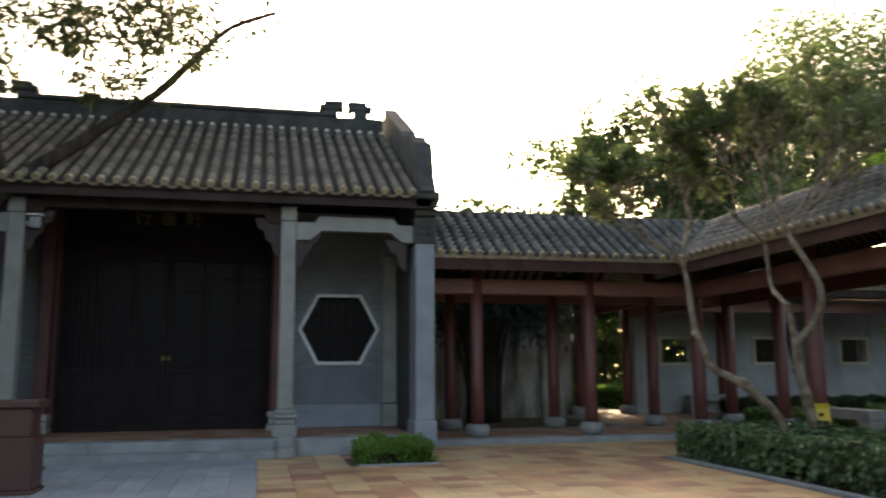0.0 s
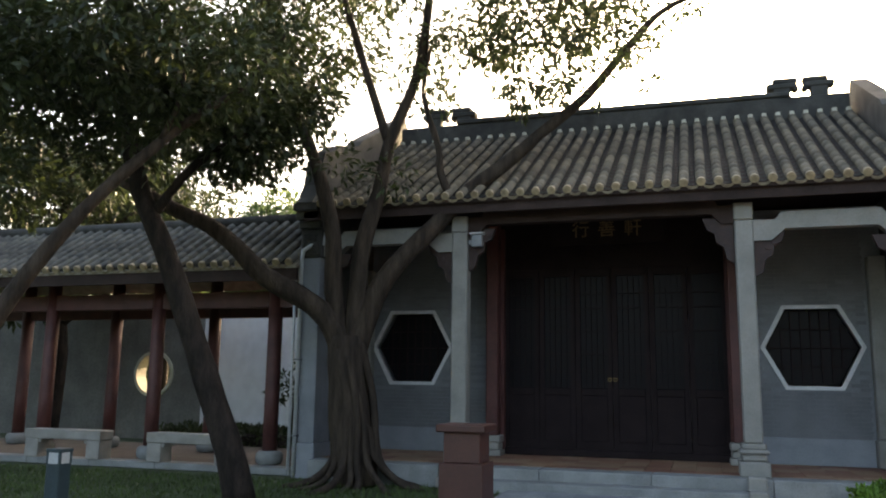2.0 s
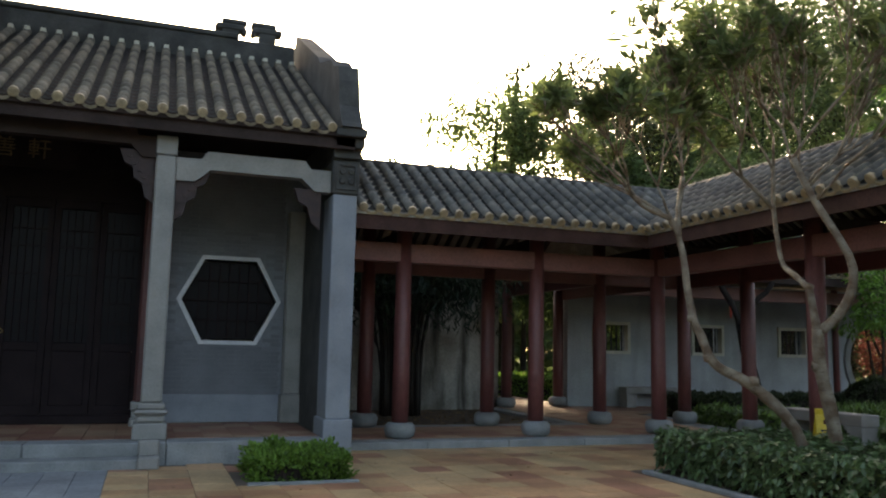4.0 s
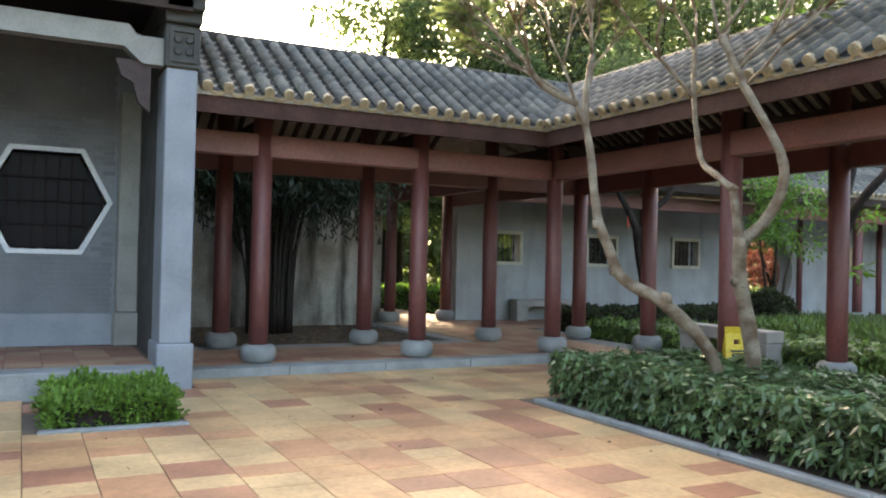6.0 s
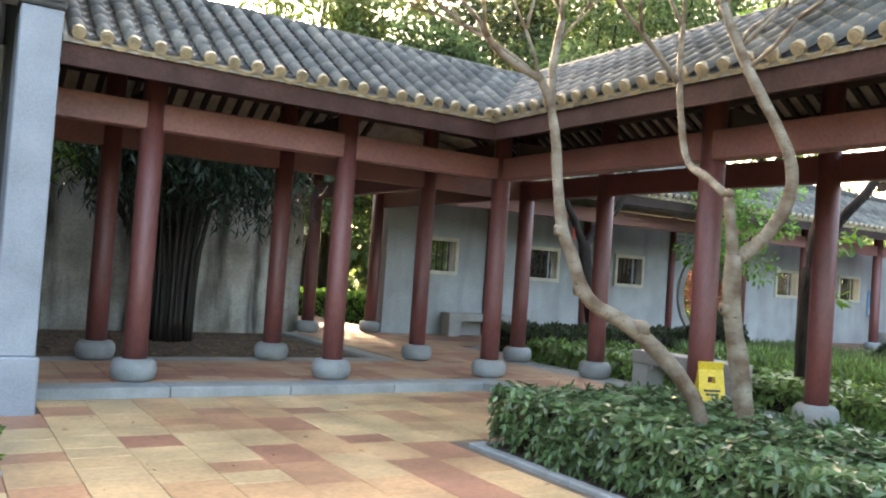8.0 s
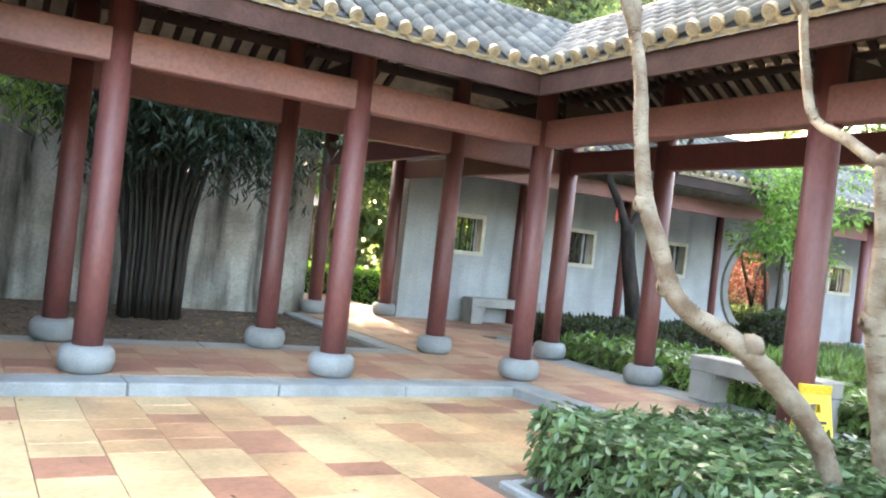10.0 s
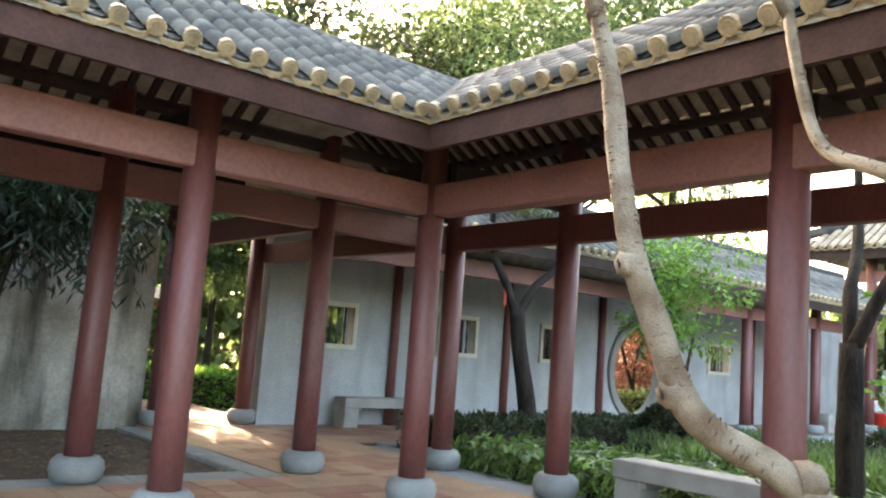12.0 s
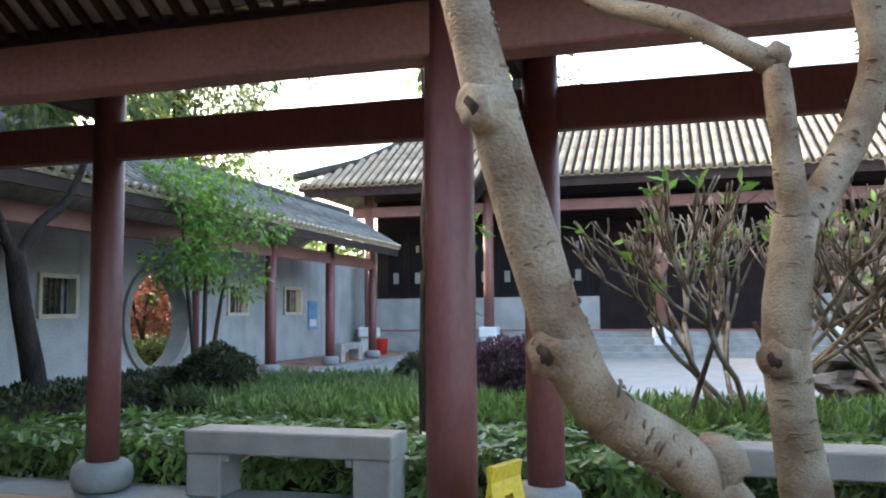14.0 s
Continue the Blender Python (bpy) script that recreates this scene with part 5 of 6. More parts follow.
def frangipani(name, x, y, label, trunks, forks, depth, leaf_n, leaf, mats, length=0.55, r=0.032, spread=0.6, lift=0.25, keep=(0.65, 0.9)):
    t = thing(name, x, y, 0.06, label, "tree", "frangipani")
    off = Vector((x, y, 0.06))
    s, tips = Shape(), []
    for pts, r0, r1 in trunks:
        limb(s, [Vector(p) - off for p in pts], r0, r1, 14, 0.07)
    for p, w in forks:
        twigs(s, Vector(p) - off, Vector(w).normalized(), length, r, depth, tips, spread, lift, 6, keep)
    part("trunk", s, FRANGI, t, "", True)
    scars = Shape()
    for pts, r0, r1 in trunks:
        for i in range(len(pts) - 1):
            A, B = Vector(pts[i]) - off, Vector(pts[i + 1]) - off
            ax = (B - A).normalized()
            u = ax.orthogonal().normalized()
            v = ax.cross(u)
            for _ in range(int((B - A).length * 85)):
                f, a0, w = RND.random(), RND.uniform(0, 6.28), RND.uniform(0.12, 0.42)
                c, R = A.lerp(B, f), (r0 + (r1 - r0) * (i + f) / (len(pts) - 1)) * 0.985
                scars.tube([c + (u * math.cos(a0 + q * w) + v * math.sin(a0 + q * w)) * R + ax * (0.006 * (1 - q * q)) for q in (-1, -0.4, 0.4, 1)], [0.001, 0.004, 0.004, 0.001], 5)
    if leaf_n > 1:
        tagged(part("bark_marking", scars, SCAR, t, "", True), "small brown scars of fallen leaves", "", "", "stuff")
    P, D = [], []
    if leaf_n == 1:
        tips, leaf_n = tips[::16], 4
    for e, w in tips:
        for _ in range(leaf_n):
            P.append(e - w * RND.uniform(0, 0.12))
            D.append((w * 0.5 + Vector((RND.uniform(-1, 1), RND.uniform(-1, 1), RND.uniform(-0.3, 0.7)))).normalized())
    if P:
        part("crown", leaf_mesh("crown", np.array(P), np.array(D), leaf * RNG.uniform(0.6, 1.25, len(P)), leaf * 0.3, 0.15, 0.25), mats, t)
    return t


def knob(s, p, r, way):
    """A pruned stub with a hollow end."""
    p, way = Vector(p), Vector(way).normalized()
    s.tube([p - way * r * 0.5, p + way * r * 0.35, p + way * r * 0.75, p + way * r, p + way * r * 0.95, p + way * r * 0.55], [r * 0.95, r * 0.98, r * 0.85, r * 0.72, r * 0.5, r * 0.35], 16, True, 0.2, RND)


t1 = frangipani("frangipani_tree", -1.5, -4.72, "pale knobbly frangipani tree in the planting bed", [
    ([(-1.42, -4.80, 0.05), (-1.55, -4.68, 0.72), (-1.90, -4.43, 1.17), (-2.14, -4.25, 1.33), (-2.25, -4.185, 1.46), (-2.31, -4.125, 1.68), (-2.385, -4.074, 1.90), (-2.40, -4.00, 2.24), (-2.40, -3.95, 2.55), (-2.42, -3.87, 2.86), (-2.50, -3.80, 3.1)], 0.066, 0.03),
    ([(-2.42, -3.88, 2.82), (-2.32, -3.75, 3.2), (-2.2, -3.68, 3.6)], 0.036, 0.028), ([(-2.48, -3.82, 3.05), (-2.8, -3.72, 3.2), (-3.0, -3.7, 3.4)], 0.033, 0.026)],
    [((-2.2, -3.68, 3.6), (0.3, 0.5, 0.8)), ((-3.0, -3.7, 3.4), (-0.7, 0.1, 0.6)), ((-2.9, -3.7, 3.3), (-0.6, -0.6, 0.4)), ((-2.6, -3.8, 3.12), (-0.6, 0.6, 0.6)), ((-2.3, -3.75, 3.25), (0.5, 0.5, 0.6)), ((-2.5, -3.80, 3.1), (-0.2, 0.3, 1)), ((-2.2, -3.68, 3.55), (-0.2, -0.2, 1))], 5, 3, 0.21, LEAFTHIN, 0.36, 0.018, 0.46, 0.12, (0.74, 0.94))
for at, r, w in (((-2.26, -4.175, 1.46), 0.054, (-0.8, 0.45, -0.1)), ((-2.40, -4.07, 1.89), 0.046, (-0.85, 0.4, -0.05)), ((-1.90, -4.45, 1.2), 0.062, (0.62, -0.55, 0.12))):
    s = Shape()
    knob(s, Vector(at) - Vector((-1.5, -4.72, 0.06)), r, w)
    part("pruned_knob", s, FRANGI, t1, "pruned knob with a hollow end", True)
    c, w = Vector(at) - Vector((-1.5, -4.72, 0.06)), Vector(w).normalized()
    # Solid dark plug: the shade inside the hollow, put into a colour.
    part("hollow", Shape().tube([c + w * r * 0.5, c + w * r * 0.98], [r * 0.3, r * 0.42], 10), BARKDARK, t1, "dark plug standing for the shade in the pruned knob", True)
t2 = frangipani("frangipani_tree", -1.18, -4.72, "forked pale frangipani tree in the planting bed", [
    ([(-1.04, -4.80, 0.05), (-1.12, -4.76, 0.8), (-1.20, -4.69, 1.39), (-1.25, -4.725, 1.80)], 0.078, 0.064),
    ([(-1.25, -4.725, 1.74), (-1.28, -4.70, 2.02), (-1.30, -4.68, 2.23)], 0.046, 0.037),
    ([(-1.30, -4.68, 2.23), (-1.26, -4.43, 2.40), (-1.17, -4.15, 2.55), (-1.12, -4.02, 2.85), (-1.08, -3.92, 3.3), (-1.0, -3.85, 3.8)], 0.036, 0.024),
    ([(-1.24, -4.725, 1.76), (-1.09, -4.86, 1.94), (-1.02, -5.0, 2.25), (-1.03, -4.97, 2.6), (-1.25, -4.75, 3.2), (-1.4, -4.6, 3.7)], 0.056, 0.036),
    ([(-1.08, -3.92, 3.25), (-1.3, -3.85, 3.5), (-1.6, -3.8, 3.75)], 0.026, 0.02)],
    [((-1.0, -3.85, 3.8), (0.3, 0.3, 0.8)), ((-1.4, -4.6, 3.7), (0.4, -0.4, 0.8)), ((-1.6, -3.8, 3.75), (-0.5, 0.3, 0.8)), ((-1.3, -4.7, 3.35), (0.6, -0.4, 0.8)), ((-1.25, -4.75, 3.2), (0.1, -0.7, 0.6)), ((-1.45, -3.82, 3.62), (-0.4, -0.5, 0.8)), ((-1.3, -4.7, 3.4), (0.8, 0.2, 0.6)), ((-1.0, -3.85, 3.75), (-0.3, 0.3, 0.9)), ((-1.4, -4.6, 3.6), (-0.1, 0.2, 1)), ((-1.35, -4.65, 3.55), (0.5, 0.5, 0.9))], 5, 3, 0.21, LEAFTHIN, 0.48, 0.02, 0.46, 0.12, (0.74, 0.98))
for at, r, w in (((-1.22, -4.68, 1.39), 0.062, (-0.8, 0.45, -0.05)), ((-1.30, -4.68, 2.25), 0.042, (0.3, -0.4, 0.8))):
    s = Shape()
    knob(s, Vector(at) - Vector((-1.18, -4.72, 0.06)), r, w)
    part("pruned_knob", s, FRANGI, t2, "pruned knob with a hollow end", True)
    c, w = Vector(at) - Vector((-1.18, -4.72, 0.06)), Vector(w).normalized()
    # Dark plug again in place of the shade inside the hollow end.
    part("hollow", Shape().tube([c + w * r * 0.5, c + w * r * 0.98], [r * 0.3, r * 0.42], 10), BARKDARK, t2, "dark plug standing for the shade in the pruned knob", True)
for x, y in ((4.7, -5.05), (5.2, -6.7)):
    frangipani("frangipani_bush", x, y, "bare many-branched frangipani bush with few leaves", [([(x, y, 0.06), (x + 0.1, y + 0.1, 0.5)], 0.06, 0.05)],
               [((x, y, 0.35), (math.cos(a) * 0.7, math.sin(a) * 0.7, 0.75)) for a in (0.3, 1.2, 2.1, 2.9, 3.8, 4.6, 5.5)], 5, 1, 0.2, LEAFBRIGHT, 0.74, 0.034, 0.5, 0.14, (0.66, 0.9))


def hedge(name, x0, x1, y0, y1, z0, z1, label, n, leaf, mat, wide=0.45, cat="hedge", rough=0.06):
    """A clipped hedge: a solid dark core for its shaded inside, with leaves standing out of all its faces."""
    h = thing(name, (x0 + x1) / 2, (y0 + y1) / 2, z0, label, cat)
    lx, ly, lz = (x1 - x0) / 2, (y1 - y0) / 2, z1 - z0
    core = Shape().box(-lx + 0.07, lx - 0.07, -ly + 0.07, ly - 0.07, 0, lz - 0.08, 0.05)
    # The core's dark bark colour stands for the shade among the twigs.
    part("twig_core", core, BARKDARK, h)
    area = np.array([4 * lx * ly, 2 * ly * lz, 2 * ly * lz, 2 * lx * lz, 2 * lx * lz])
    face = RNG.choice(5, n, p=area / area.sum())
    u, v = RNG.uniform(-1, 1, n), RNG.uniform(-1, 1, n)
    dep = RNG.uniform(-rough * 1.6, rough * 0.6, n) + rough * np.sin(u * lx * 9) * np.cos(v * ly * 7 + 1)
    p, d = np.zeros((n, 3)), np.zeros((n, 3))
    for k, (ax, sg) in enumerate(((2, 1), (0, 1), (0, -1), (1, 1), (1, -1))):
        m = face == k
        if ax == 2:
            p[m] = np.stack([u[m] * lx, v[m] * ly, lz + dep[m] - 0.03], 1)
        elif ax == 0:
            p[m] = np.stack([sg * (lx + dep[m] - 0.04), u[m] * ly, (v[m] * 0.5 + 0.5) * lz], 1)
        else:
            p[m] = np.stack([u[m] * lx, sg * (ly + dep[m] - 0.04), (v[m] * 0.5 + 0.5) * lz], 1)
        d[m, ax] = sg
    d = unit(d + RNG.normal(size=d.shape) * 0.65 + np.array([0, 0, 0.35]))
    part("leaves", leaf_mesh("leaves", p, d, leaf * RNG.uniform(0.7, 1.3, n), leaf * wide, 0.2), mat, h)
    return h


def rosette_bed(name, x0, x1, y0, y1, z0, h, label, n, leaf, mat, cat="shrub"):
    """Shrubs with leaflets spread like fingers, heaped in mounds."""
    t = thing(name, (x0 + x1) / 2, (y0 + y1) / 2, z0, label, cat)
    lx, ly = (x1 - x0) / 2, (y1 - y0) / 2
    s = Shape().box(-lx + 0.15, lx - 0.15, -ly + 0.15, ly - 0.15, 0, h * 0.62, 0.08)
    # Solid block in dark bark colour, in place of the shade under the leaves.
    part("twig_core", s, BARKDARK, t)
    P, D = [], []
    for _ in range(n):
        u, v = RND.uniform(-1, 1), RND.uniform(-1, 1)
        if RND.random() < 0.42:
            if RND.random() < lx / (lx + ly):
                v = RND.choice((-1, 1)) * RND.uniform(0.96, 1.05)
            else:
                u = RND.choice((-1, 1)) * RND.uniform(0.93, 1.06)
            z = h * RND.uniform(0.12, 0.9)
            o = Vector((u if abs(u) > 0.9 else 0, v if abs(v) > 0.94 else 0, 0.55)).normalized()
        else:
            z = h * (0.84 + 0.2 * noise.noise(Vector((u * lx * 2.1, v * ly * 2.1, 3))) + RND.uniform(-0.14, 0.10))
            o = Vector((RND.uniform(-0.4, 0.4), RND.uniform(-0.4, 0.4), 1)).normalized()
        c = Vector((u * lx, v * ly, z))
        a = o.orthogonal().normalized()
        b = o.cross(a)
        k0 = RND.uniform(0, 6.28)
        for k in range(7):
            ang = k0 + k * 2 * math.pi / 7.6
            P.append(c)
            D.append(a * math.cos(ang) + b * math.sin(ang) + o * 0.12)
    part("leaves", leaf_mesh("leaves", np.array(P), np.array([tuple(q) for q in D]), leaf * RNG.uniform(0.75, 1.2, len(P)), leaf * 0.36, 0.12, 0.12), mat, t)
    return t


rosette_bed("schefflera_hedge", -2.24, -0.42, -8.2, -3.14, G + 0.02, 0.52, "dark green finger-leaved shrubs filling the planting bed", 3800, 0.10, LEAFGLOSS, "hedge")
rosette_bed("schefflera_hedge", -2.24, -0.42, -11.9, -8.2, G + 0.02, 0.52, "dark green finger-leaved shrubs filling the planting bed", 700, 0.13, LEAFGLOSS, "hedge")
hedge("clipped_hedge", -6.98, -5.97, -2.92, -1.85, 0.03, 0.33, "small bright green clipped hedge on the court", 8000, 0.06, LEAFBRIGHT, 0.5, "hedge", 0.085)
curb_run(-7.06, -5.88, -3.02, -2.93, G + 0.025)
rosette_bed("ground_cover", 2.1, 3.9, -9.0, 1.9, 0.09, 0.42, "mixed green ground-cover shrubs beside the gallery", 3200, 0.14, LEAFCOVER)
hedge("low_hedge", 3.95, 5.6, -9.5, 0.4, 0.09, 0.52, "fresh green strap-leaved hedge in the garden", 14000, 0.17, LEAFCOVER, 0.2)
hedge("low_hedge", 2.5, 8.2, 2.3, 3.6, 0.09, 0.62, "dark clipped hedge before the wall gallery", 12000, 0.085, LEAFDARK)
hedge("low_hedge", 5.7, 9.3, -1.2, 2.1, 0.09, 0.45, "green strap-leaved hedge in the garden", 9000, 0.17, LEAF, 0.16)


def ball_shrub(x, y, z, r, label, n, leaf, mat):
    t = thing("ball_shrub", x, y, z, label, "shrub", "ball shrubs")
    p, d = blob_points([(0, 0, r * 0.9, r)], n, 0.82)
    part("leaves", leaf_mesh("leaves", p, unit(d + RNG.normal(size=d.shape) * 0.6), leaf, leaf * 0.45), mat, t)
    # Dark solid inside the ball, coloured as the shade between its leaves.
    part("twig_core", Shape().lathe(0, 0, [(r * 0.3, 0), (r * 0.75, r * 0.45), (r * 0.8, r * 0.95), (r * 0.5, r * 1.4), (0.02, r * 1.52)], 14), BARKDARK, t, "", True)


ball_shrub(6.75, 1.95, 0.09, 0.56, "dark green clipped ball shrub", 4500, 0.085, LEAFDARK)
ball_shrub(8.9, -0.5, 0.07, 0.45, "dark green clipped ball shrub", 2500, 0.085, LEAFDARK)
for x, y in ((10.4, -1.5), (11.2, -2.3), (10.8, -1.9)):
    ball_shrub(x, y, 0.07, 0.55, "dull purple-red leaved shrub", 2200, 0.11, LEAFPURPLE)

tree("garden_tree", 4.9, 3.3, "dark forked garden tree by the hedge", [([(4.9, 3.3, 0.06), (4.72, 3.3, 0.9), (4.55, 3.35, 1.7), (4.45, 3.35, 2.3)], 0.16, 0.12), ([(4.45, 3.35, 2.2), (4.2, 3.4, 2.7), (4.0, 3.5, 3.2), (3.9, 3.5, 4.2)], 0.085, 0.04), ([(4.47, 3.35, 2.2), (4.8, 3.3, 2.7), (5.2, 3.2, 3.1), (5.6, 3.1, 4.2)], 0.085, 0.04)],
     clumps(4.8, 3.2, 4.9, 1.5, 18), 3500, 0.16, LEAF, BARKDARK)
tree("garden_tree", 3.35, -2.3, "dark forked garden tree beside the gallery", [([(3.35, -2.3, 0.06), (3.3, -2.3, 1.0), (3.32, -2.3, 1.9)], 0.14, 0.11), ([(3.32, -2.3, 1.8), (3.5, -2.2, 2.4), (3.9, -2.1, 3.0), (4.1, -2.0, 4.2)], 0.08, 0.04), ([(3.3, -2.3, 1.8), (3.4, -2.6, 2.5), (3.7, -2.9, 3.1), (4.0, -3.1, 4.4)], 0.08, 0.04)],
     clumps(4.0, -2.4, 5.2, 1.5, 14) + [(3.7, -2.5, 2.3, 0.2), (3.6, -2.4, 1.5, 0.14)], 2600, 0.17, LEAFBRIGHT, BARKDARK)
tree("slender_tree", 8.4, 3.2, "slender fresh green tree before the moon gate", [([(8.4, 3.2, 0.06), (8.45, 3.2, 1.2), (8.5, 3.2, 2.6), (8.6, 3.2, 3.8)], 0.05, 0.02), ([(8.35, 3.25, 0.06), (8.25, 3.3, 1.1), (8.0, 3.3, 2.4), (7.9, 3.3, 3.3)], 0.045, 0.015), ([(8.45, 3.15, 0.06), (8.65, 3.1, 1.2), (9.0, 3.1, 2.4), (9.2, 3.1, 3.0)], 0.045, 0.015)],
     clumps(8.4, 3.1, 3.0, 1.2, 26, 0.75, 0.85), 2800, 0.135, LEAFBRIGHT, BARK)
tree("red_tree", 16.0, 9.8, "red-leaved ornamental tree behind the moon gate", [([(16.0, 9.8, 0), (16.0, 9.8, 1.0), (16.4, 9.9, 2.2)], 0.08, 0.04), ([(16.0, 9.8, 0.8), (15.4, 9.7, 1.8), (15.0, 9.6, 2.4)], 0.06, 0.03)], clumps(15.9, 9.8, 2.0, 1.6, 28, 0.9, 0.6), 5000, 0.15, LEAFRED, BARKDARK)
hedge("outer_hedge", 13.4, 18.4, 8.2, 9.0, 0, 0.75, "green hedge behind the moon gate", 6000, 0.12, LEAF)
hedge("screen_hedge", 6.4, 13.2, 8.4, 9.2, 0, 2.9, "tall dark hedge behind the window wall", 9000, 0.16, LEAFDARK)
hedge("screen_hedge", 18.6, 27, 8.4, 9.2, 0, 2.9, "tall dark hedge behind the window wall", 9000, 0.18, LEAFDARK)
hedge("gate_hedge", 0.4, 3.6, 10.6, 11.6, 0, 0.75, "sunlit bright green hedge beyond the gate", 6000, 0.12, LEAFBRIGHT)
hedge("gate_hedge", -3.5, 4.5, 16.5, 17.4, 0, 0.6, "sunlit bright green hedge beyond the gate", 6000, 0.14, LEAFBRIGHT)
hedge("west_shrubs", -24, -17.4, -6.5, -5.9, 0, 0.4, "low green border plants on the lawn", 6000, 0.12, LEAF)

# bamboo clump
bam = thing("bamboo_clump", -3.1, 4.65, 0.1, "dense dark bamboo clump against the old wall", "bamboo")
P, D = [], []
for k in range(40):
    a, rr = RND.uniform(0, 6.28), RND.uniform(0.05, 0.5)
    x, y = rr * math.cos(a) * 0.85, rr * math.sin(a) * 0.6
    ex, ey, h = x * 3.4 + RND.uniform(-0.4, 0.4), y * 2.2 - RND.uniform(0, 0.4), RND.uniform(3.2, 5.2)
    s = Shape()
    pts = [(x, y, 0), (x * 1.15, y * 1.1, h * 0.35), (x * 1.6 + (ex - x) * 0.25, y * 1.4, h * 0.7), (ex, ey, h)]
    limb(s, pts, RND.uniform(0.035, 0.058), 0.014, 6, 0.02)
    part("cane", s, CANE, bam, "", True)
    for q in range(520):
        f = RND.uniform(0.56, 1.0)
        i = min(2, int(f * 3))
        A, B = Vector(pts[i]), Vector(pts[i + 1])
        p = A.lerp(B, f * 3 - i) + Vector((RND.uniform(-1.2, 1.7), RND.uniform(-1.0, 0.7), RND.uniform(-0.25, 0.4)))
        P.append(tuple(p))
        D.append((RND.uniform(-0.8, 0.8), RND.uniform(-0.8, 0.8), -RND.uniform(0.2, 1)))
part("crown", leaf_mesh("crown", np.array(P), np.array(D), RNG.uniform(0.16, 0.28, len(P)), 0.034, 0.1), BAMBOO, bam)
P, D = [], []
for k in range(11):
    s = Shape()
    top = (RND.uniform(-2.6, -1.3), RND.uniform(-0.5, 1.0), RND.uniform(2.9, 4.0))
    pts = [(-0.35, RND.uniform(-0.2, 0.2), 0), (-0.5, 0.1, 1.4), (top[0] * 0.6, top[1] * 0.6, top[2] * 0.85), top, (top[0] - 0.5, top[1] - 0.2, top[2] - 0.45)]
    limb(s, pts, 0.024, 0.006, 6, 0.02)
    part("cane", s, CANE, bam, "", True)
    for q in range(150):
        i = RND.choice((2, 2, 3, 3, 3))
        p = Vector(pts[i]).lerp(Vector(pts[i + 1]), RND.random()) + Vector((RND.uniform(-0.45, 0.45), RND.uniform(-0.4, 0.4), RND.uniform(-0.5, 0.25))) if i < 4 else Vector(pts[4])
        P.append(tuple(p))
        D.append((RND.uniform(-0.8, 0.8), RND.uniform(-0.8, 0.8), -RND.uniform(0.1, 0.9)))
# Same bamboo in the bright leaf colour, which holds the sunlight on this side.
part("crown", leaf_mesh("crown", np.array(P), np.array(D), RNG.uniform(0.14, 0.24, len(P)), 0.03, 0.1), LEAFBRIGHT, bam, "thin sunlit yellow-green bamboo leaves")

# trees behind the roofs
far = [(4.3, 17, 8.9, 2.9, LEAF), (0.5, 19, 6.5, 3.2, LEAF), (9, 15, 9.2, 4.0, LEAFDARK), (13.5, 13.5, 10.6, 4.8, LEAF), (18.5, 15, 13.5, 5.4, LEAF), (23, 13.5, 13.0, 5.2, LEAF), (17.5, 20, 12.5, 5.0, LEAF), (7.0, 11.8, 6.6, 2.4, LEAF), (-5.5, 10.0, 4.6, 2.2, LEAFBRIGHT), (-2.4, 12.5, 4.6, 2.2, LEAF), (-4.9, 8.4, 4.2, 1.6, LEAFBRIGHT),
       (-16.5, 10.5, 5.0, 2.2, LEAFBRIGHT), (-20.5, 10.0, 5.4, 2.4, LEAF), (-25.0, 9.0, 5.6, 2.8, LEAFDARK), (25, 14, 8.0, 4.0, LEAF), (38, 4, 10, 4.5, LEAF), (-28, -4, 6, 3.4, LEAFDARK), (-24, 3.5, 5.5, 2.6, LEAFDARK)]
for x, y, z, r, mt in far:
    tree("background_tree", x, y, "broad leafy tree beyond the roofs", [([(x, y, 0), (x + 0.2, y, z * 0.4), (x - 0.1, y, z * 0.75), (x, y, z + r * 0.5)], 0.24, 0.07)] +
         [([(x, y, z * (0.5 + 0.1 * q)), (x + math.cos(q * 2.1) * r * 0.4, y + math.sin(q * 2.1) * r * 0.4, z * (0.62 + 0.1 * q)), (x + math.cos(q * 2.1) * r * 0.8, y + math.sin(q * 2.1) * r * 0.7, z * (0.72 + 0.1 * q))], 0.10, 0.03) for q in range(4)],
         clumps(x, y, z, r, 56 if r > 4 else 40, 0.85, 0.8), 15000, 0.26 if r > 4 else 0.22, mt, BARKDARK, "background trees")
# unseen distant woods added around the garden; the north belt blocks low sun
for nm, x0, x1, y0, y1, zt, nn in (("woods_north", -45, 60, 27, 33, 7.6, 28000), ("woods_west", -48, -40, -40, 30, 8.0, 14000), ("woods_east", 46, 54, -40, 30, 8.0, 14000), ("woods_south", -45, 55, -46, -38, 8.0, 14000)):
    u = RNG.random((nn, 3))
    px, py = x0 + (x1 - x0) * u[:, 0], y0 + (y1 - y0) * u[:, 1]
    pz = zt * u[:, 2] ** 0.8 * (0.75 + 0.25 * np.sin(px * 0.45) * np.cos(py * 0.5 + px * 0.21))
    d = unit(RNG.normal(size=(nn, 3)))
    tagged(part(nm, leaf_mesh(nm, np.stack([px, py, pz], 1), d, RNG.uniform(0.6, 1.1, nn), 0.55, 0.2), LEAF), "added belt of distant green woods", "woods", "", "stuff")
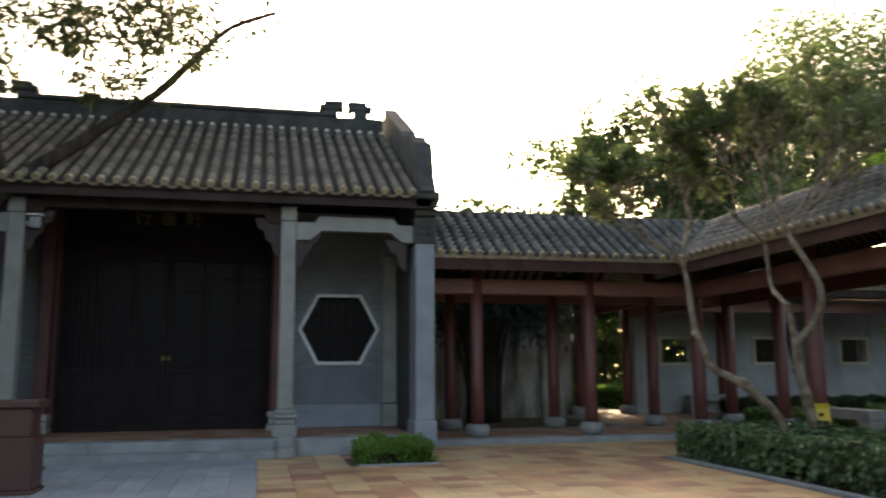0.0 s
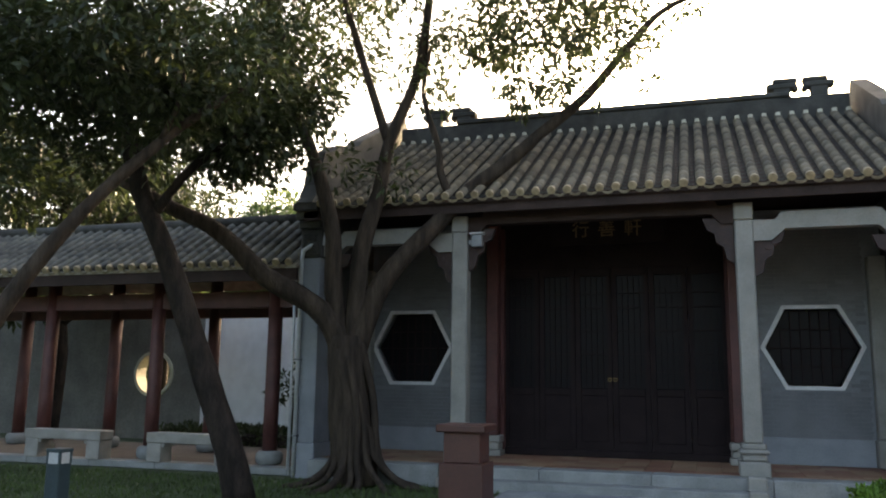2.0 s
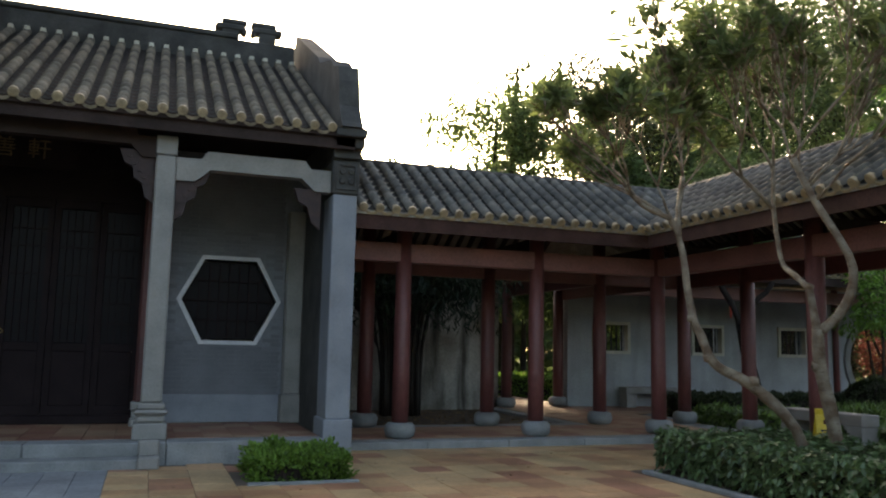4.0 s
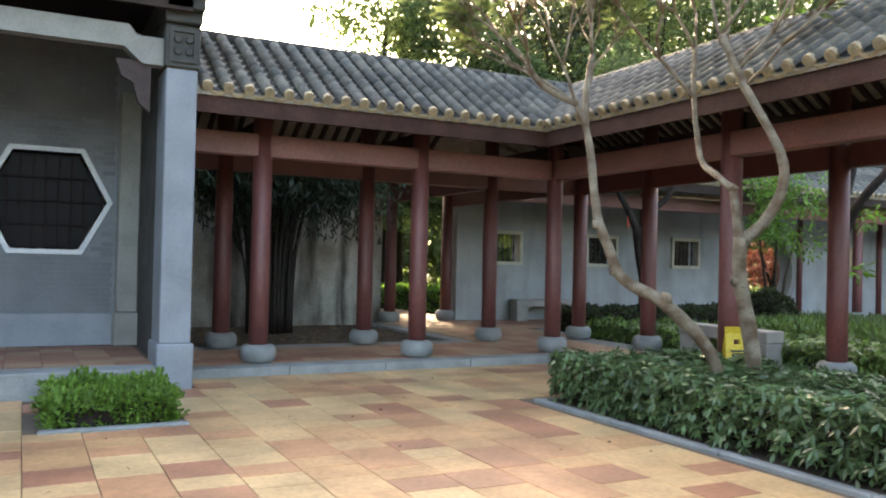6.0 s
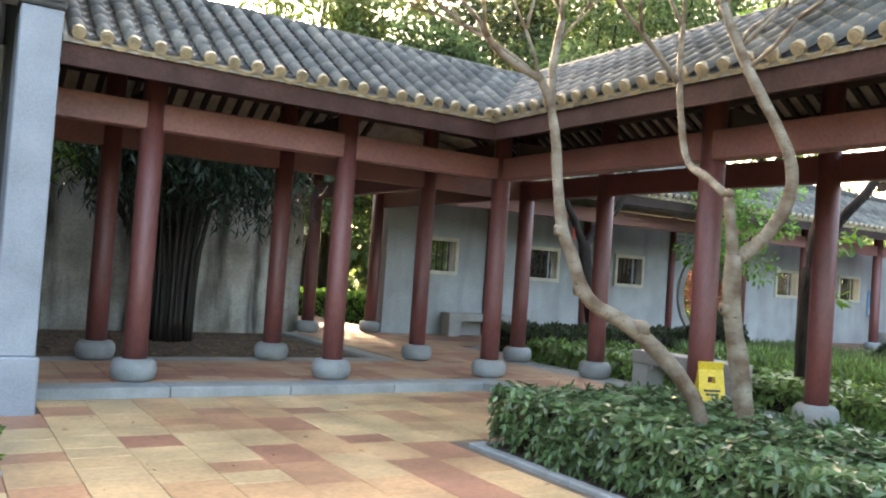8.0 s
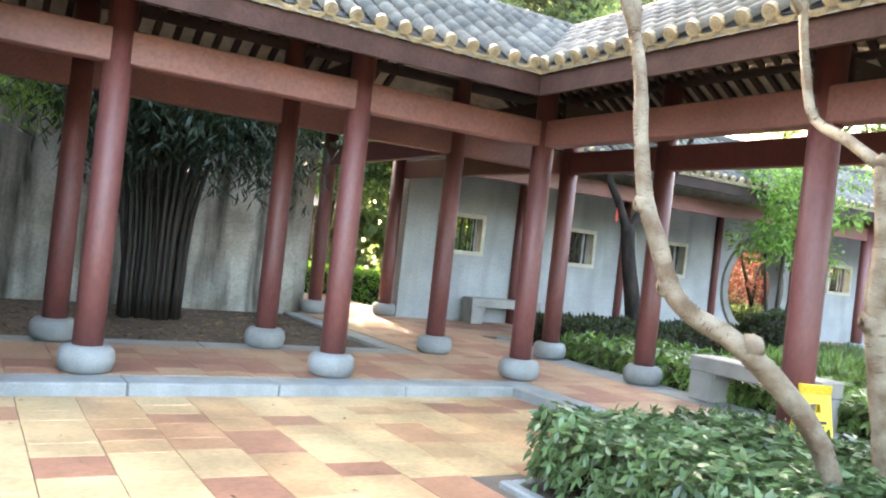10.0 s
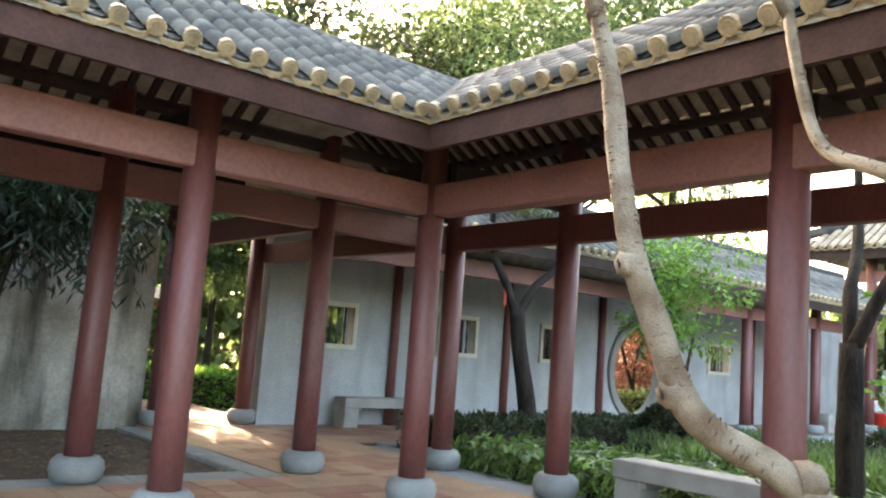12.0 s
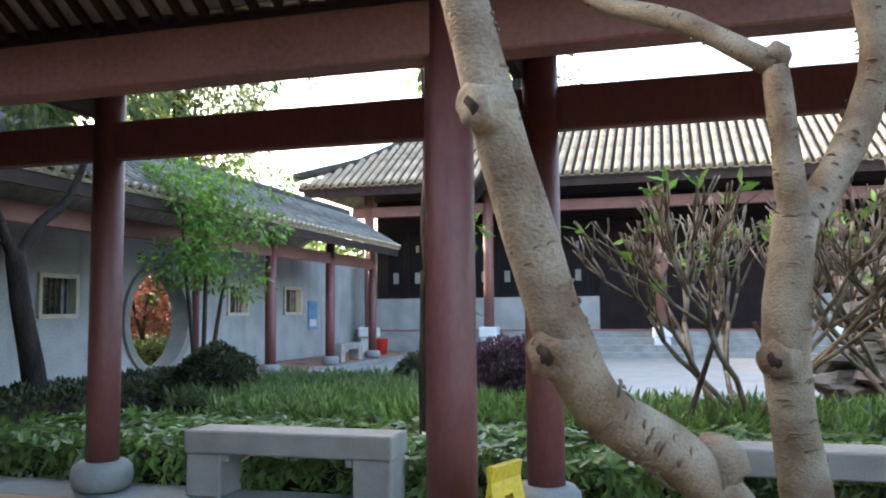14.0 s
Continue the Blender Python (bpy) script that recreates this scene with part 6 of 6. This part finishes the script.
# Trees added on the sun's line, so that their crowns filter it.
for x, y, z, r in ((-1.9, 11.2, 4.6, 1.6), (2.2, 13.6, 4.2, 2.1), (4.6, 15.0, 4.6, 2.3), (0.2, 15.2, 4.4, 2.0), (1.6, 19, 4.8, 2.4), (7.6, 12.8, 4.2, 2.0), (-8.5, 11, 5.5, 2.4)):
    tree("gate_tree", x, y, "leafy garden tree beyond the gate, placed to filter the sun", [([(x, y, 0), (x, y, z * 0.5), (x + 0.1, y, z)], 0.12, 0.05)], clumps(x, y, z, r, 34, 0.9, 0.75), 12000, 0.2, LEAF, BARKDARK)
# tall thin tree top above the far crowns
tree("tall_tree", 5.2, 17.5, "tall thin tree rising above the others", [([(5.2, 17.5, 0), (5.2, 17.5, 8), (5.4, 17.4, 13.2)], 0.2, 0.04)], [(5.4 + RND.uniform(-0.5, 0.5), 17.4, 9.8 + 0.4 * k, 0.5 - 0.04 * k) for k in range(9)], 1500, 0.22, LEAF, BARKDARK)
# shrub before the whitewashed wall
tree("young_shrub", -17.6, 4.0, "young leafy shrub before the whitewashed wall", [([(-17.6, 4.0, 0), (-17.6, 4.0, 0.9), (-17.5, 4.0, 1.9)], 0.03, 0.012)], clumps(-17.6, 4.0, 1.4, 0.55, 9, 0.6, 1.0), 420, 0.14, LEAFDARK, BARKDARK)
hedge("west_undergrowth", -20.5, -15.5, 3.0, 4.1, 0.0, 0.45, "low dark undergrowth behind the west gallery", 3500, 0.14, LEAFDARK)

# lawn
n = 52000
u = RNG.random((n, 2))
p = np.stack([-25 + u[:, 0] * 13.6, -9.5 + u[:, 1] * 8.1, np.full(n, 0.0)], 1)
d = unit(RNG.normal(size=(n, 3)) * 0.5 + np.array([0, 0, 1.0]))
tagged(part("lawn", leaf_mesh("lawn", p, d, RNG.uniform(0.05, 0.11, n), 0.012, 0.1), GRASS), "short green lawn grass under the trees", "grass", "", "stuff")
n = 2600
p = np.stack([RNG.uniform(-6.5, -0.7, n), RNG.uniform(2.2, 6.1, n), np.full(n, 0.118)], 1)
d = RNG.normal(size=(n, 3)) * np.array([1, 1, 0.15])
tagged(part("leaf_litter", leaf_mesh("leaf_litter", p, d, RNG.uniform(0.05, 0.12, n), 0.02, 0.1), material("dry_leaf", (0.24, 0.16, 0.08), 0.8, 0.4, 3, 30, 0.1, island=0.4)), "dry brown leaves on the bamboo bed", "leaves", "", "stuff")
n = 60
p = np.stack([RNG.uniform(-8, -2.5, n), RNG.uniform(-9, -0.5, n), np.full(n, G + 0.008)], 1)
d = RNG.normal(size=(n, 3)) * np.array([1, 1, 0.1])
tagged(part("fallen_leaves", leaf_mesh("fallen_leaves", p, d, RNG.uniform(0.03, 0.07, n), 0.02, 0.15), bpy.data.materials["dry_leaf"]), "a few fallen leaves on the court", "leaves", "", "stuff")

# rockery
for k in range(40):
    a = RND.uniform(0, 6.28)
    x, y, z, r = 7.6 + 0.7 * math.cos(a) * (1.1 - k / 60), -7.4 + 1.1 * math.sin(a) * (1.1 - k / 60), 0.1 + 0.052 * k, RND.uniform(0.3, 0.52)
    bm = bmesh.new()
    bmesh.ops.create_icosphere(bm, subdivisions=3, radius=r)
    for v in bm.verts:
        q = noise.noise(v.co * 3.2 + Vector((k, 0, 0))) * 0.6 + abs(noise.noise(v.co * 8 + Vector((0, k, 0)))) * 0.45
        v.co = Vector((v.co.x, v.co.y, v.co.z * 0.45)) * (1 + q)
    me = bpy.data.meshes.new("rock")
    bm.to_mesh(me)
    bm.free()
    rk = part("rock", me, ROCK)
    rk.matrix_basis = pose(x, y, max(z, r * 0.2), 0, 0, k * 40)
    tagged(rk, "rough layered dark rockery stone", "rock", "rockery stones")

# stakes that prop the bare bush
for a, b in (((4.0, -4.35, 0.1), (4.5, -4.85, 1.5)), ((4.9, -5.7, 0.1), (4.75, -5.15, 1.4))):
    st = part("stake", Shape().tube([a, b], [0.028, 0.024], 8), BARK)
    tagged(st, "thin wooden stake propping the frangipani bush", "stake", "bush stakes")
# red lantern under the far eaves
lan = thing("paper_lantern", 21.9, 0.3, 3.65, "small round red lantern hanging under the far eaves", "lantern")
part("body", Shape().lathe(0, 0, [(0.08, 0), (0.15, 0.06), (0.195, 0.2), (0.15, 0.36), (0.08, 0.44)], 16), LANTERN, lan, "", True)
part("cap", Shape().lathe(0, 0, [(0.1, 0.44), (0.1, 0.48)], 12), GOLD, lan)
part("cord", Shape().tube([(0, 0, 0.48), (0, 0, 2.02)], 0.01, 6), BLACK, lan)
# beyond the gate: lawn, path edge, a small pavilion
structure("gate_lawn", Shape().box(-6, 9, 13.0, 26.5, 0.002, 0.03), TURFLIGHT, "sunlit pale green lawn beyond the gate", "lawn")
structure("gate_path_edge", Shape().box(-3, 6, 12.55, 12.8, 0.002, 0.22, 0.02), CURB, "pale stone path edge beyond the gate", "kerb")
PVX, PVY = 4.2, 23.0
pav = thing("garden_pavilion", PVX, PVY, 0.03, "small red-columned garden pavilion with a dark hipped roof", "pavilion")
part("floor_slab", Shape().box(-1.9, 1.9, -1.9, 1.9, 0, 0.25, 0.02), CURB, pav)
for qx in (-1.5, 1.5):
    for qy in (-1.5, 1.5):
        part("post", Shape().lathe(qx, qy, [(0.11, 0.25), (0.11, 2.6)], 12), REDWOOD, pav, "", True)
for q in (-1.5, 1.5):
    part("tie_beam", Shape().box(-1.6, 1.6, q - 0.06, q + 0.06, 2.3, 2.5, 0.01), PINKBEAM, pav)
rf = Shape()
rf.v = [(-2.4, -2.4, 2.55), (2.4, -2.4, 2.55), (2.4, 2.4, 2.55), (-2.4, 2.4, 2.55), (-1.1, -1.1, 3.2), (1.1, -1.1, 3.2), (1.1, 1.1, 3.2), (-1.1, 1.1, 3.2), (0, 0, 4.2)]
rf.f = [[3, 2, 1, 0]] + [[i, (i + 1) % 4, 4 + (i + 1) % 4, 4 + i] for i in range(4)] + [[4 + i, 4 + (i + 1) % 4, 8] for i in range(4)]
part("roof", rf, TILE, pav, "dark hipped tile roof")
for k in (-1, 1):
    lt = thing("red_lantern", PVX + k * 0.8, PVY - 1.62, 1.75, "small round red lantern hanging in the pavilion", "lantern", "pavilion lanterns")
    part("body", Shape().lathe(0, 0, [(0.08, 0), (0.16, 0.07), (0.2, 0.2), (0.16, 0.33), (0.08, 0.4)], 14), LANTERN, lt, "", True)
    part("cord", Shape().tube([(0, 0.1, 0.4), (0, 0.1, 0.56)], 0.01, 6), BLACK, lt)
# small fixtures on the old wall
wl = thing("wall_lamp", -5.62, 6.29, 2.78, "round dark lamp fixed high on the old wall", "lamp")
part("ring", Shape().tube([(0.13 * math.cos(k * 0.5236), -0.05, 0.13 * math.sin(k * 0.5236)) for k in range(13)], 0.02, 8), BLACK, wl, "", True)
part("glass", Shape().lathe(0, 0, [(0.12, 0), (0.1, 0.05)], 14), PIPE, wl).matrix_basis = pose(0, 0, 0, 90, 0, 0)
pl = thing("wall_plate", -5.55, 6.285, 2.25, "faded yellow plate on the old wall", "sign")
part("plate", Shape().box(-0.1, 0.1, -0.015, 0.01, -0.22, 0.22, 0.004), CREAM, pl)


# ---- paving pieces ----
def tile_mesh(w, l, h=0.014):
    key = ("floor", round(w, 3), round(l, 3), h)
    if key not in MESHES:
        MESHES[key] = Shape().box(0.003, w - 0.003, 0.003, l - 0.003, -h, 0, 0.003).mesh("tile")
    return MESHES[key]


def lay(parent, x0, x1, y0, y1, z, width, lengths, mat, near, name="tile", limit=290, skip=None):
    """Paving in strips along y, of mixed lengths; the stretch for which near() holds is laid piece by piece."""
    n = max(1, int(round((x1 - x0) / width)))
    w = (x1 - x0) / n
    rest, made = Shape(), 0
    for i in range(n):
        y = y1
        first = RND.choice(lengths) * RND.uniform(0.4, 1)
        while y > y0 + 0.05:
            l = min(first or RND.choice(lengths), y - y0)
            first = None
            cx, cy = x0 + (i + 0.5) * w, y - l / 2
            if not (skip and skip(cx, cy)):
                if near(cx, cy) and made < limit:
                    o = part(name, tile_mesh(w, l), mat, parent)
                    o.matrix_basis = pose(x0 + i * w, y - l, z + RND.uniform(-0.0012, 0.0012))
                    made += 1
                else:
                    rest.box(x0 + i * w + 0.003, x0 + (i + 1) * w - 0.003, y - l + 0.003, y - 0.003, z - 0.012, z + RND.uniform(-0.001, 0.001))
            y -= l
    if rest.v:
        o = part(name + "_rest", rest, mat, parent)
        o["kind"] = "stuff"


OBJ = bpy.data.objects
lay(OBJ["court_bed"], -8.44, -0.345, -16, -0.345, G, 0.42, (0.3, 0.3, 0.42, 0.6), COURT, lambda x, y: y > -7.0 and not (x > -2.3 and y < -3.1),
    skip=lambda x, y: (x > -2.28 and y < -3.1) or (-7.0 < x < -5.95 and -2.95 < y < -1.8) or (y > -1.3 and x < -5.5))
lay(OBJ["path_bed"], -11.3, -8.44, -16, -1.36, G, 0.31, (0.31, 0.62), SLATE, lambda x, y: y > -8.5)
lay(OBJ["gallery_floor"], -5.5, 1.5, 0.03, 1.72, FL, 0.42, (0.3, 0.42), GALLERY, lambda x, y: True)
lay(OBJ["gallery_floor_east"], 0.03, 1.5, -12, 0.02, FL, 0.42, (0.3, 0.42), GALLERY, lambda x, y: y > -9)
lay(OBJ["gallery_floor_gate"], -0.29, 2.09, 1.73, 11.9, FL, 0.42, (0.3, 0.42), GALLERY, lambda x, y: y < 7)
lay(OBJ["gallery_floor_wall"], 2.1, 23.9, 4.06, 6.28, FL, 0.42, (0.42, 0.6), GALLERY, lambda x, y: x < 8)
lay(OBJ["hall_platform"], HX0 + 0.36, HX1 - 0.36, -0.85, HY - 0.01, HF, 0.36, (0.36,), GALLERY, lambda x, y: x > -9.5)


# brick faces of the bay walls: courses of stretchers
def brick_face(parent, x0, x1, y, z0, z1, hole, limit):
    bl, bh = 0.26, 0.066
    key = "brick"
    if key not in MESHES:
        MESHES[key] = Shape().box(0, bl - 0.007, -0.008, 0, 0, bh - 0.006, 0.002).mesh("brick")
    rest, made = Shape(), 0
    rows = int((z1 - z0) / bh)
    for r in range(rows):
        z = z0 + r * bh
        x = x0 - (r % 2) * bl / 2
        while x < x1 - 0.02:
            a, b = max(x, x0), min(x + bl, x1)
            if hole(a, b, z, z + bh):
                if made < limit and b - a > bl - 0.01 and 1.4 < z < 3.2:
                    o = part("brick", MESHES[key], GREYBRICK, parent)
                    o.matrix_basis = pose(a, y, z)
                    made += 1
                elif b - a > 0.03:
                    rest.box(a, b - 0.007, y - 0.008, y, z, z + bh - 0.006)
            x += bl
    o = part("brick_rest", rest, GREYBRICK, parent)
    o["kind"] = "stuff"


for sgn, nm in ((-1, "wall_hall_west_bay"), (1, "wall_hall_east_bay")):
    a, b = (XC + 2.14, XC + 3.98) if sgn > 0 else (XC - 4.36, XC - 2.14)
    hc_x, hw = HEXC[sgn], 0.80
    brick_face(OBJ[nm], a, b, HY - 0.001, 0.745, 4.4, lambda p, q, z, zz: not (q > hc_x - hw + abs(z + 0.033 - 2.17) * 0.5 and p < hc_x + hw - abs(z + 0.033 - 2.17) * 0.5 and abs(z + 0.033 - 2.17) < 0.69), 150)
